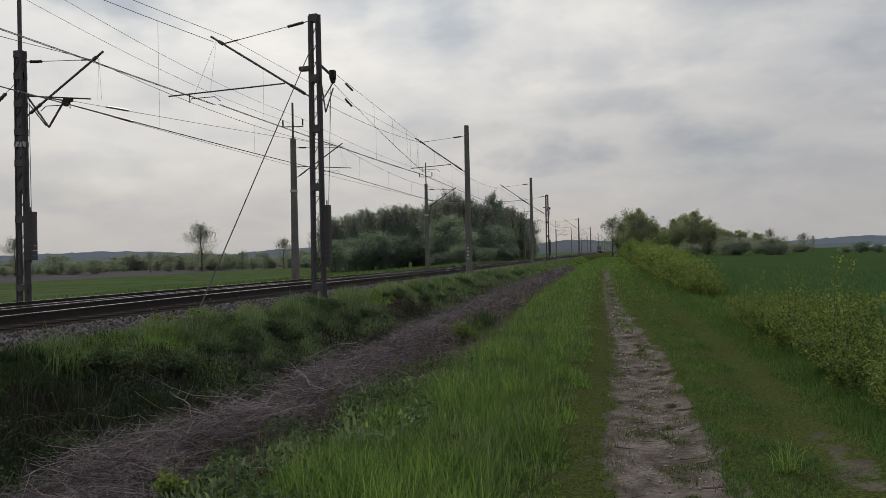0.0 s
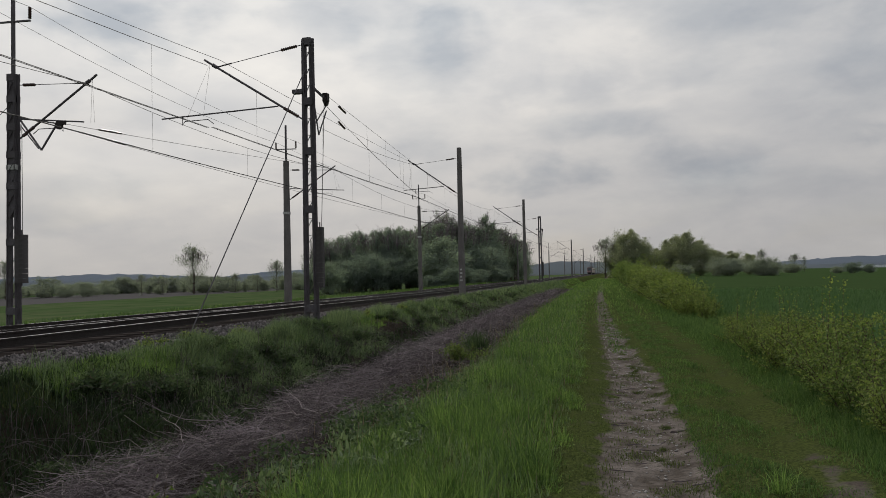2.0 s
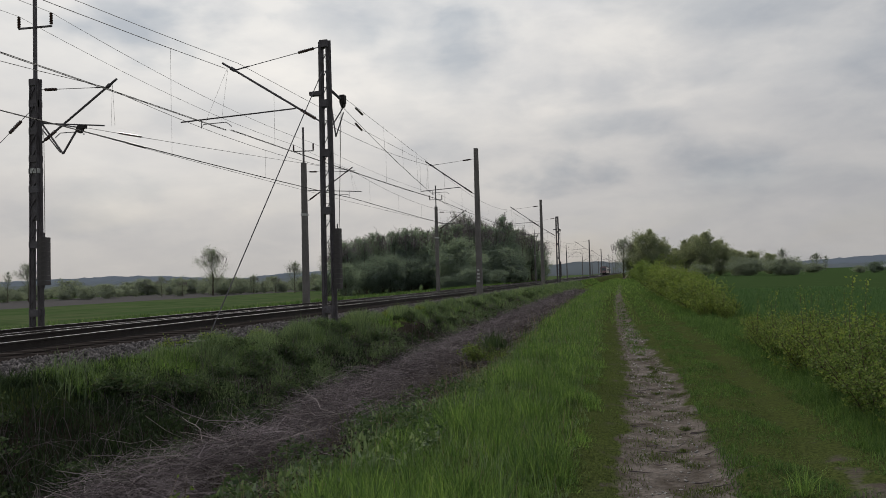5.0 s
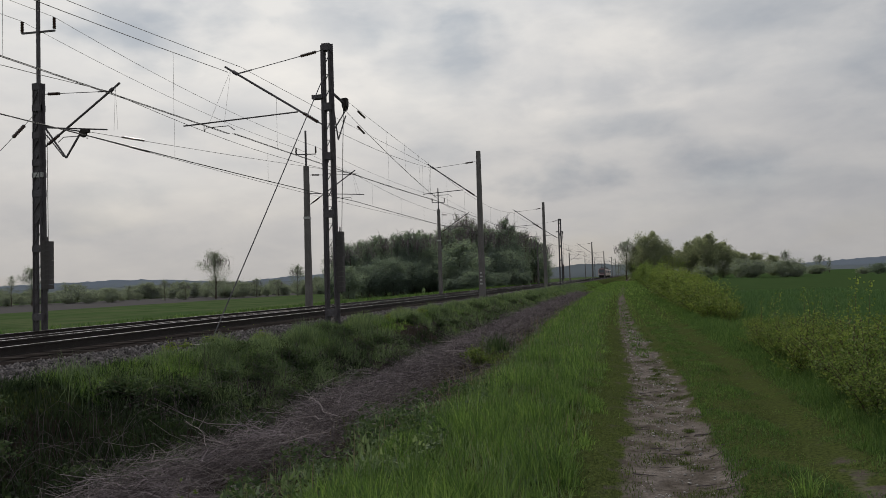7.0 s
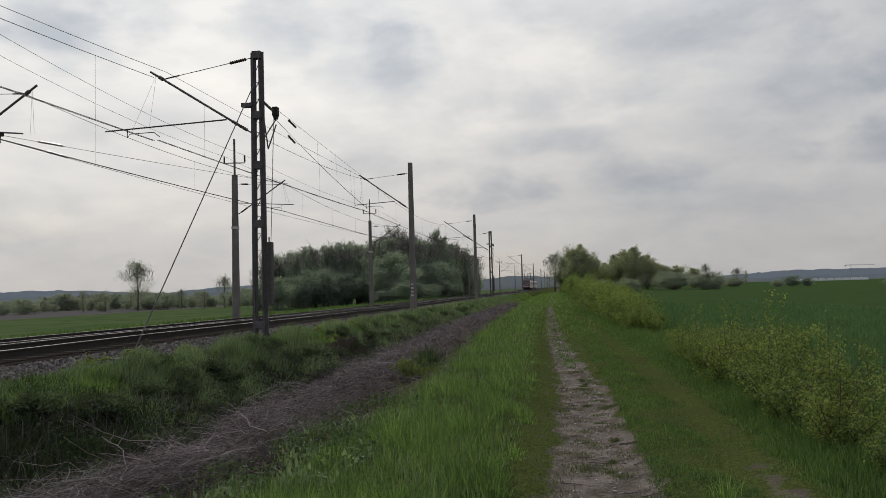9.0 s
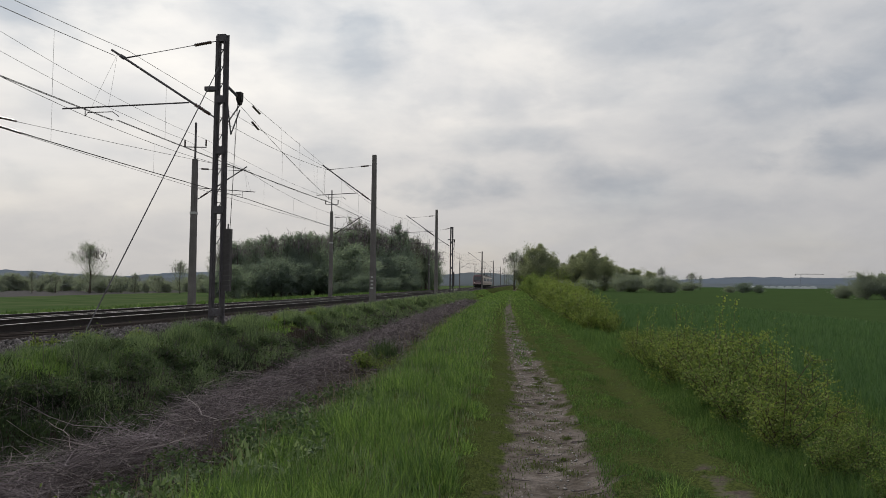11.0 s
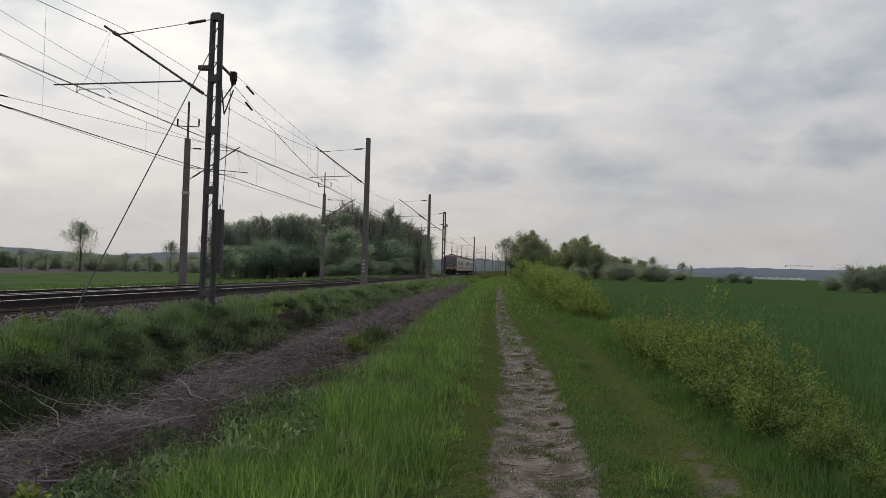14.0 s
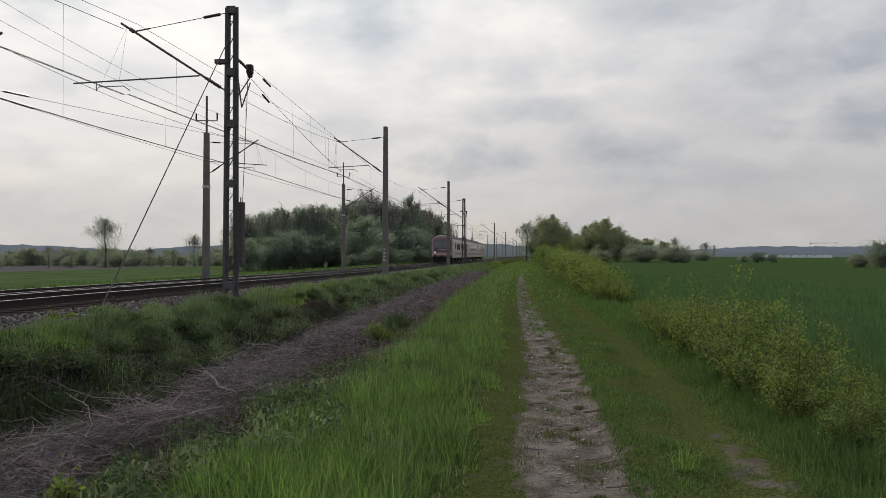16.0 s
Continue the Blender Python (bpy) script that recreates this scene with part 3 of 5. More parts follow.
    blades("hedge_foot_grass", x, y, rng.uniform(0.12, 0.34, len(x)) * (0.75 + 0.25 * wave(x, y, 0.8)), rng.uniform(0.006, 0.011, len(x)) * far_size(y), GRASS_SHORT, 0.5, label="rough grass at the foot of the shrubs")
    x, y = scatter(1.85, 3.0, 4.0, 26, 1500, 6.0, 22000)
    blades("hedge_side_grass", x, y, rng.uniform(0.1, 0.3, len(x)) * np.clip((x - bend(y) - 1.6) / 0.7, 0.35, 1), rng.uniform(0.004, 0.009, len(x)) * far_size(y), GRASS_SHORT, 0.5, label="lush green grass along the hedge side of the path")
    x, y = 1.12 + rng.normal(0, 0.035, 90), 5.75 + rng.normal(0, 0.035, 90)
    blades("pale_grass_tuft", x, y, rng.uniform(0.12, 0.3, 90), rng.uniform(0.004, 0.007, 90), GRASS_TALL, 0.75, label="single arching pale green grass tuft beside the rut")
    # coarser cover further on, over the ditch's end, the verge and the path
    u, y = rng.uniform(-8.8, 2.6, 30000), 24 + 150 * rng.uniform(0, 1, 30000) ** 1.15
    keep = (np.abs(u - 0.18) > 0.22) | (y > 58) & (rng.uniform(0, 1, len(u)) < 0.7)
    keep &= ~((u > -6.2) & (u < -3.0) & (y < 64)) & ((np.abs(y - 25.0) > 2.6) | (u > -3))
    u, y = u[keep], y[keep]
    x = u + bend(y) * np.clip((u + 7.5) / 3.5, 0, 1)
    blades("far_verge_grass", x, y, rng.uniform(0.06, 0.24, len(x)), 0.010 + 0.0006 * (y - 20), GRASS_TALL, 0.6, label="green grass closing over the far path and verge")
    x, y = scatter(0.0, 0.62, 16.0, 60, 260, 14.0, 4200)
    keep = wave(x, y, 0.5, 2.0) > 0.1
    x, y = x[keep], y[keep]
    blades("rut_centre_grass", x, y, rng.uniform(0.03, 0.11, len(x)), rng.uniform(0.012, 0.02, len(x)), GRASS_SHORT, 0.7, label="patches of grass breaking up the far path")
    # dark bramble growth on the nearest stretch of bank
    x, y = rng.uniform(-8.9, -6.2, 15000), rng.uniform(4.5, 11.5, 15000)
    blades("bramble_weeds", x, y, rng.uniform(0.06, 0.3, len(x)), rng.uniform(0.01, 0.022, len(x)), WEED_SHADED, 0.8, label="dark bramble leaves and weeds on the bank")
    # a single dark clump of rushes
    x, y = -2.95 + rng.normal(0, 0.14, 520), 15.9 + rng.normal(0, 0.14, 520)
    blades("rush_clump", x, y, rng.uniform(0.22, 0.6, 520), rng.uniform(0.008, 0.014, 520), WEED_MID, 0.3, label="dense dark green rush clump at the ditch edge", category="rushes")
    # dead upright stalks in the ditch and on the bank
    x, y = scatter(-8.0, -4.4, 5, 60, 26, 14.0, 2000)
    blades("dead_stalks", x, y, rng.uniform(0.25, 0.8, len(x)), rng.uniform(0.004, 0.008, len(x)) * far_size(y), TWIG_DARK, 0.45, label="thin dead dark stalks standing in the ditch")
    x, y = scatter(-2.7, -0.6, 3, 45, 45, 8.0, 1300)
    blades("straw_blades", x, y, rng.uniform(0.12, 0.34, len(x)), rng.uniform(0.004, 0.007, len(x)) * far_size(y), STRAW, 0.6, label="dry straw blades among the green grass")
    # dry stalks
    x, y = scatter(-3.3, -2.2, 4, 50, 26, 9.0, 700)
    blades("dry_stalks", x, y, rng.uniform(0.2, 0.55, len(x)), rng.uniform(0.004, 0.007, len(x)) * far_size(y), STRAW, 0.6, label="pale dry grass stalks at the ditch edge")


def make_brush():
    """Cut brambles lying in a long heap on the near side of the ditch."""
    def heap(n, mat, name, rad, l0, l1, label, y1=75, rise=0.42, kink=0.03):
        y = 3.4 + (y1 - 3.4) * rng.uniform(0, 1, n) ** 2.1
        mid, half = np.interp(y, [6, 9, 12, 40], [-3.9, -3.95, -4.4, -4.6]), np.interp(y, [6, 9, 12], [1.0, 1.25, 1.8])
        off = np.clip(rng.normal(0, 0.55, n), -1, 1)
        u = mid + off * half + 0.12 * np.sin(y * 0.9)
        x = u + bend(y) * np.clip((u + 7.5) / 3.5, 0, 1)
        lumps = np.clip(0.85 + 0.3 * wave(x, y, 0.9, 4.0), 0.35, 1.4)
        top = rise * lumps * np.clip(1 - off ** 2, 0.05, 1)
        z = land(x, y) + rng.uniform(0.0, 1.0, n) ** 0.8 * top
        ln = rng.uniform(l0, l1, n) * np.clip(far_size(y, 10, 0.02), 1, 2)
        a = rng.normal(0.9, 1.1, n) + (rng.uniform(0, 1, n) < 0.5) * math.pi
        d = np.stack([np.cos(a), np.sin(a), rng.normal(0.05, 0.36, n)], 1)
        d /= np.linalg.norm(d, axis=1)[:, None]
        bow = np.stack([rng.normal(0, 0.12, n), rng.normal(0, 0.12, n), rng.uniform(-0.05, 0.2, n)], 1) * ln[:, None]
        r = rad * rng.uniform(0.5, 1.4, n) * far_size(y, 8, 0.05)
        c = np.stack([x, y, z], 1)
        seg = 4
        rings = []
        for s in range(seg):
            f = s / (seg - 1) - 0.5
            p = c + d * (ln * f)[:, None] + bow * (0.25 - f * f) + rng.normal(0, kink, (n, 3)) * ln[:, None]
            rr = r * (1 - 0.6 * (f + 0.5))
            ex = np.stack([-d[:, 1], d[:, 0], np.zeros(n)], 1)
            ex /= np.linalg.norm(ex, axis=1)[:, None] + 1e-9
            ez = np.cross(d, ex)
            for k in range(3):
                an = 2 * math.pi * k / 3
                rings.append(p + (ex * math.cos(an) + ez * math.sin(an)) * rr[:, None])
        v = np.stack(rings, 1).reshape(-1, 3)
        q = []
        for s in range(seg - 1):
            for k in range(3):
                q.append([s * 3 + k, s * 3 + (k + 1) % 3, s * 3 + 3 + (k + 1) % 3, s * 3 + 3 + k])
        quads = (np.arange(n)[:, None, None] * (3 * seg) + np.array(q)[None]).reshape(-1, 4)
        tagged(new(name, raw_mesh(name, v, quads, np.zeros((0, 3), int), mat)), label, "brushwood", kind="stuff")

    def tangle(n):
        """Dead arching stems over the ditch and its far slope."""
        b = Build()
        for _ in range(n):
            y = 4.5 + 45 * rng.uniform() ** 1.8
            x = rng.uniform(-7.7, -5.0)
            z = float(land(np.array([x]), np.array([y]))[0])
            a, ln, hgt = rng.uniform(0, 6.28), rng.uniform(0.3, 1.1), rng.uniform(0.08, 0.45)
            w = 0.0028 * float(far_size(y, 8, 0.05))
            b.tube([(x + math.cos(a) * ln * f + rng.normal(0, 0.02), y + math.sin(a) * ln * f + rng.normal(0, 0.02), z + hgt * 4 * f * (1 - f) * (1.3 - 0.5 * f) + 0.02) for f in (0, 0.25, 0.5, 0.75, 1.0)], [w, w, w * 0.85, w * 0.7, w * 0.5], 3, cap=False)
        tagged(new("dead_brambles", b.mesh("dead_brambles", TWIG_DARK)), "dead arching bramble stems over the dark ditch", "brambles", kind="stuff")

    tangle(1100)
    # low layer coloured dark to stand for the gaps' shade below the upper stems
    heap(17000, TWIG_DARK, "damp_brushwood", 0.0026, 0.2, 0.7, "bramble stems under the heap, coloured dark for the shade there", rise=0.34)
    heap(19000, TWIG, "brushwood", 0.0019, 0.15, 0.65, "tangled heap of grey-brown cut bramble stems in the ditch", rise=0.5, kink=0.05)
    heap(900, TWIG_PALE, "bleached_brushwood", 0.002, 0.3, 1.0, "pale bleached bramble stems lying on the heap", y1=40, rise=0.55, kink=0.05)
    # long crooked branches lying across the heap, each one a thing
    for k in range(64):
        y = 4.6 + 14 * rng.uniform() ** 1.5
        x = float(np.interp(y, [6, 12], [-3.9, -4.5])) + rng.normal(0, 0.4)
        z = float(land(np.array([x]), np.array([y]))[0]) + rng.uniform(0.2, 0.45)
        a, ln, rise = rng.normal(0.6, 0.9) + math.pi * (rng.uniform() < 0.4), rng.uniform(0.4, 1.25), rng.normal(0.06, 0.13)
        w = rng.uniform(0.0025, 0.0055)
        pts = [Vector((x + math.cos(a) * ln * (f - 0.4) + rng.normal(0, 0.05), y + math.sin(a) * ln * (f - 0.4) + rng.normal(0, 0.05), z + rise * f + rng.normal(0, 0.025))) for f in (0, 0.18, 0.36, 0.55, 0.78, 1.0)]
        b = Build().tube(pts, [w, w * 0.95, w * 0.85, w * 0.7, w * 0.5, w * 0.3], 5)
        for j in (2, 3, 4):
            if rng.uniform() < 0.75:
                d = Vector((rng.normal(0, 0.16), rng.normal(0, 0.16), rng.uniform(0.02, 0.2)))
                b.tube([pts[j], pts[j] + d * 0.6 + Vector((0.02, 0, 0)), pts[j] + d], [w * 0.55, w * 0.4, w * 0.2], 4)
        tagged(new("cut_branch", b.mesh("cut_branch", TWIG_PALE if k % 3 else TWIG)), "long crooked dead branch lying on the cut brushwood", "branch", "cut branches on the heap")
    # short dark twigs dropped on the path
    for k in range(42):
        y = 4.3 + 9 * rng.uniform() ** 1.4
        u = rng.choice((rng.normal(0.55, 0.18), rng.normal(0.1, 0.3)))
        x = u + float(bend(y))
        a, ln = rng.normal(0.1, 0.5), rng.uniform(0.08, 0.3)
        pts = [(x + math.cos(a) * ln * f, y + math.sin(a) * ln * f + rng.normal(0, 0.008), float(land(np.array([x + math.cos(a) * ln * f]), np.array([y]))[0]) - 0.004) for f in (0, 0.35, 0.7, 1.0)]
        tagged(new("twig", Build().tube(pts, [0.005, 0.0045, 0.004, 0.002], 4).mesh("twig", TWIG_DARK)), "short dark twig lying on the earth path", "twig", "twigs on the path")


def make_pebbles():
    n = 1500
    y = 3.2 + 20 * rng.uniform(0, 1, n) ** 1.8
    u = np.where(rng.uniform(0, 1, n) < 0.75, rng.normal(0.25, 0.3, n), rng.uniform(-0.7, 1.7, n))
    x = u + bend(y)
    s = rng.uniform(0.004, 0.016, n) * np.clip(far_size(y, 6, 0.06), 1, 2)
    base = np.array([[1, 0, 0], [-1, 0, 0], [0, 1, 0], [0, -1, 0], [0, 0, 1], [0, 0, -1]], float)
    tri = np.array([[0, 2, 4], [2, 1, 4], [1, 3, 4], [3, 0, 4], [2, 0, 5], [1, 2, 5], [3, 1, 5], [0, 3, 5]])
    v = (base[None] + rng.normal(0, 0.2, (n, 6, 3))) * s[:, None, None] * np.array([1.2, 1.0, 0.6]) + np.stack([x, y, land(x, y) - 0.02 + s * 0.2], 1)[:, None, :]
    me = raw_mesh("path_stones", v.reshape(-1, 3), np.zeros((0, 4), int), (np.arange(n)[:, None, None] * 6 + tri[None]).reshape(-1, 3), PEBBLE)
    tagged(new("path_stones", me), "small pale stones scattered on the earth path", "stones", kind="stuff")


make_grass()
make_brush()
make_pebbles()


# ---- railway ----
RAIL_Z = {-11.85: 0.66, -15.85: 0.52}
Y_END = 900.0


def dip(y):
    """The line falls slightly beyond the first masts."""
    return float(np.interp(y, [18, 50, 100, 900], [0.0, -0.13, -0.17, -0.17]))


RAIL_Y = [-160.0, 18.0, 28.0, 38.0, 50.0, 72.0, 100.0, Y_END]


def strip(x, w, z0, z1):
    """A long bar of width w from height z0 to z1, following the line."""
    b = Build()
    for y in RAIL_Y:
        d = dip(y)
        b.v += [(x - w / 2, y, z0 + d), (x + w / 2, y, z0 + d), (x + w / 2, y, z1 + d), (x - w / 2, y, z1 + d)]
    for i in range(len(RAIL_Y) - 1):
        for j in range(4):
            k = (j + 1) % 4
            b.f.append([i * 4 + j, i * 4 + k, i * 4 + 4 + k, i * 4 + 4 + j])
    return b


def make_tracks():
    for cx, rz in RAIL_Z.items():
        for side in (-0.7535, 0.7535):
            r = thing("rail", "rusty steel rail with a shiny worn head", "rail", "rails of the double track")
            x = cx + side
            part("rail_foot", strip(x, 0.15, rz - 0.172, rz - 0.154).mesh("rail_foot", STEEL_RUST), r)
            part("rail_web", strip(x, 0.02, rz - 0.154, rz - 0.037).mesh("rail_web", STEEL_RUST), r)
            part("rail_head", strip(x, 0.072, rz - 0.037, rz - 0.004).mesh("rail_head", STEEL_RUST), r)
            part("running_surface", strip(x, 0.066, rz - 0.004, rz).mesh("running_surface", RAIL_TOP), r, "polished running surface")
        prof = [(-2.3, 0.1), (-1.45, rz - 0.247), (1.45, rz - 0.247), (2.1, 0.24)]
        bed = Build()
        for y in RAIL_Y:
            bed.v += [(cx + x, y, z + (dip(y) if 0.2 < abs(z) else 0)) for x, z in prof]
        for i in range(len(RAIL_Y) - 1):
            for j in range(3):
                bed.f.append([i * 4 + j, i * 4 + j + 1, i * 4 + 5 + j, i * 4 + 4 + j])
        tagged(new("ballast_bed", bed.mesh("ballast_bed", BALLAST_OILY_SHADED)), "oily crushed stone track bed, coloured darker for its shaded shoulder", "track bed", kind="structure")
        sl = Build()
        sl.v = [(-1.25, -0.13, 0), (1.25, -0.13, 0), (1.25, 0.13, 0), (-1.25, 0.13, 0), (-1.24, -0.1, 0.2), (1.24, -0.1, 0.2), (1.24, 0.1, 0.2), (-1.24, 0.1, 0.2)]
        sl.f = [[4, 5, 6, 7], [0, 1, 5, 4], [1, 2, 6, 5], [2, 3, 7, 6], [3, 0, 4, 7]]
        me = sl.mesh("sleeper", SLEEPER)
        for i in range(110):
            s = new("sleeper", me)
            s.location = (cx, 8 + i * 0.62, rz - 0.445 + dip(8 + i * 0.62))
            tagged(s, "weathered concrete sleeper in the ballast", "sleeper", "sleepers of the double track")


def make_stones():
    """Loose ballast on the shoulder, as angular stones."""
    n = 26000
    y = 8 + 130 * rng.uniform(0, 1, n) ** 2.0
    x = rng.uniform(-10.3, -8.7, n)
    keep = (x < -9.0) | (rng.uniform(0, 1, n) < 0.35)
    x, y = x[keep], y[keep]
    n = len(x)
    top = np.interp(x, [-10.9, -10.3, -9.3, -8.9], [0.40, 0.395, 0.31, 0.29]) + np.interp(y, [18, 50, 100], [0, -0.13, -0.17]) * np.clip((-9.3 - x) / 0.6, 0, 1)
    s = rng.uniform(0.03, 0.062, n) * np.clip(far_size(y, 14, 0.03), 1, 3)
    base = np.array([[1, 0, 0], [-1, 0, 0], [0, 1, 0], [0, -1, 0], [0, 0, 1], [0, 0, -1]], float)
    tri = np.array([[0, 2, 4], [2, 1, 4], [1, 3, 4], [3, 0, 4], [2, 0, 5], [1, 2, 5], [3, 1, 5], [0, 3, 5]])
    v = base[None] * rng.uniform(0.6, 1.1, (n, 6, 1)) + rng.normal(0, 0.22, (n, 6, 3))
    a = rng.uniform(0, 6.28, n)
    c, d = np.cos(a)[:, None], np.sin(a)[:, None]
    v = np.stack([v[..., 0] * c - v[..., 1] * d, v[..., 0] * d + v[..., 1] * c, v[..., 2] * 0.8], -1)
    v = v * s[:, None, None] + np.stack([x, y, top + s * 0.3], 1)[:, None, :]
    me = raw_mesh("ballast_stones", v.reshape(-1, 3), np.zeros((0, 4), int), (np.arange(n)[:, None, None] * 6 + tri[None]).reshape(-1, 3), BALLAST)
    tagged(new("ballast_stones", me), "loose grey crushed stone on the track shoulder", "ballast", kind="stuff")


def insulator(a, b, r=0.055, sheds=5):
    """Ribbed insulator between two points."""
    a, b = Vector(a), Vector(b)
    pts, rs = [], []
    sheds += 3
    for i in range(sheds * 2 + 1):
        pts.append(a + (b - a) * (i / (sheds * 2)))
        rs.append(r if i % 2 else r * 0.62)
    return Build().tube(pts, rs, 8).mesh("insulator", PORCELAIN)


def lattice(w, d, h, w_top, kind_z):
    """Two channel posts with raking and cross bars between, as separate meshes: posts and lacing."""
    posts = []
    for s in (-1, 1):
        b = Build()
        b.beam((s * (w / 2 - 0.01), 0, -0.3), (s * (w_top / 2 - 0.01), 0, h), 0.02, d)
        b.beam((s * (w / 2 - 0.035), d / 2, -0.3), (s * (w_top / 2 - 0.035), d / 2, h), 0.066, 0.02)
        b.beam((s * (w / 2 - 0.035), -d / 2, -0.3), (s * (w_top / 2 - 0.035), -d / 2, h), 0.066, 0.02)
        posts.append(b.mesh("post", STEEL_DARK))
    lacing = []
    z = 0.1
    while z < h - 0.6:
        half = (w + (w_top - w) * z / h) / 2 - 0.03
        lacing.append(Build().beam((-half, -d / 2 - 0.012, z), (half, -d / 2 - 0.012, z + 0.42), 0.036, 0.012).mesh("lacing_bar", STEEL_DARK))
        lacing.append(Build().beam((-half, d / 2 + 0.012, z + 0.42), (half, d / 2 + 0.012, z + 0.42), 0.03, 0.012).mesh("lacing_bar", STEEL_DARK))
        z += 0.52
    plates = []
    for z in kind_z:
        half = (w + (w_top - w) * z / h) / 2
        plates.append(Build().box((0, 0, z), (half * 2, d + 0.05, 0.22)).mesh("batten_plate", STEEL_DARK))
    return posts, lacing, plates


def cantilever(root, side, tip, tube_in, tube_out, tube_z, stay_z):
    """Raking arm, stay, registration tube and steady arm. side: -1 towards the left of the line."""
    rx, rz = root
    tx, tz = tip
    arm = [(rx, 0, rz), (tx, 0, tz)]
    dx, dz = tx - rx, tz - rz
    at = lambda f: (rx + dx * f, 0, rz + dz * f)
    out = []
    out.append(("insulator", insulator(at(0.05), at(0.2), 0.06, 5)))
    out.append(("raking_arm", Build().tube([at(0.0), at(0.06)], 0.025, 6).tube([at(0.18), at(1.03)], 0.035, 8).tube([at(0.9), at(0.94)], 0.06, 8).mesh("raking_arm", STEEL_DARK)))
    st = at(0.9)
    a, b = Vector((rx, 0, stay_z)), Vector(st)
    q = lambda f: tuple(a + (b - a) * f)
    out.append(("insulator", insulator(q(0.06), q(0.24), 0.055, 5)))
    out.append(("stay", Build().tube([q(0.0), q(0.08)], 0.014, 6).tube([q(0.22), q(1.0)], 0.011, 6).tube([q(0.82), q(1.0)], 0.022, 6).mesh("stay", STEEL_DARK)))
    out.append(("registration_tube", Build().tube([(tube_in[0], 0, tube_in[1]), (tube_out, 0, tube_z)], 0.024, 8).mesh("registration_tube", STEEL_DARK)))
    x0 = tube_out - side * 0.75
    out.append(("steady_arm", Build().tube([(x0, 0, tube_z), (x0, 0, tube_z - 0.25), (x0 - side * 0.08, 0, tube_z - 0.13), (x0 - side * 0.9, 0, tube_z - 0.12), (x0 - side * 1.1, 0, tube_z - 0.27)], 0.014, 6).mesh("steady_arm", STEEL_DARK)))
    for k in (0.25, 0.6):
        out.append(("stitch_wire", Build().tube([at(0.97), (tx + (tube_out - tx) * k - side * 0.1, 0.25, tube_z + 0.02)], 0.004, 3).mesh("stitch_wire", WIRE)))
    return out


def concrete_mast(h, w0, w1):
    b = Build()
    k = 0
    for z, w in ((-0.4, w0), (h, w1)):
        c = w * 0.18
        for x, y in ((-w / 2 + c, -w * 0.7), (w / 2 - c, -w * 0.7), (w / 2, -w * 0.7 + c), (w / 2, w * 0.7 - c), (w / 2 - c, w * 0.7), (-w / 2 + c, w * 0.7), (-w / 2, w * 0.7 - c), (-w / 2, -w * 0.7 + c)):
            b.v.append((x, y, z))
    b.f = [[j, (j + 1) % 8, 8 + (j + 1) % 8, 8 + j] for j in range(8)] + [list(range(8, 16))]
    return b.mesh("mast", CONCRETE)


def weights(t, x, y, z, count, w):
    """A stack of cast weights on a rod."""
    rod = part("tension_weight", Build().tube([(x, y, z - 0.08), (x, y, z + count * 0.155 + 0.15)], 0.02, 6).mesh("tension_weight", STEEL_DARK), t, "stack of grey concrete weights")
    block = Build().box((0, 0, 0), (w, w, 0.15)).mesh("weight_block", WEIGHT_GREY)
    for i in range(count):
        ob = part("weight_block", block, rod)
        ob.location = (x, y, z + (i + 0.5) * 0.155)


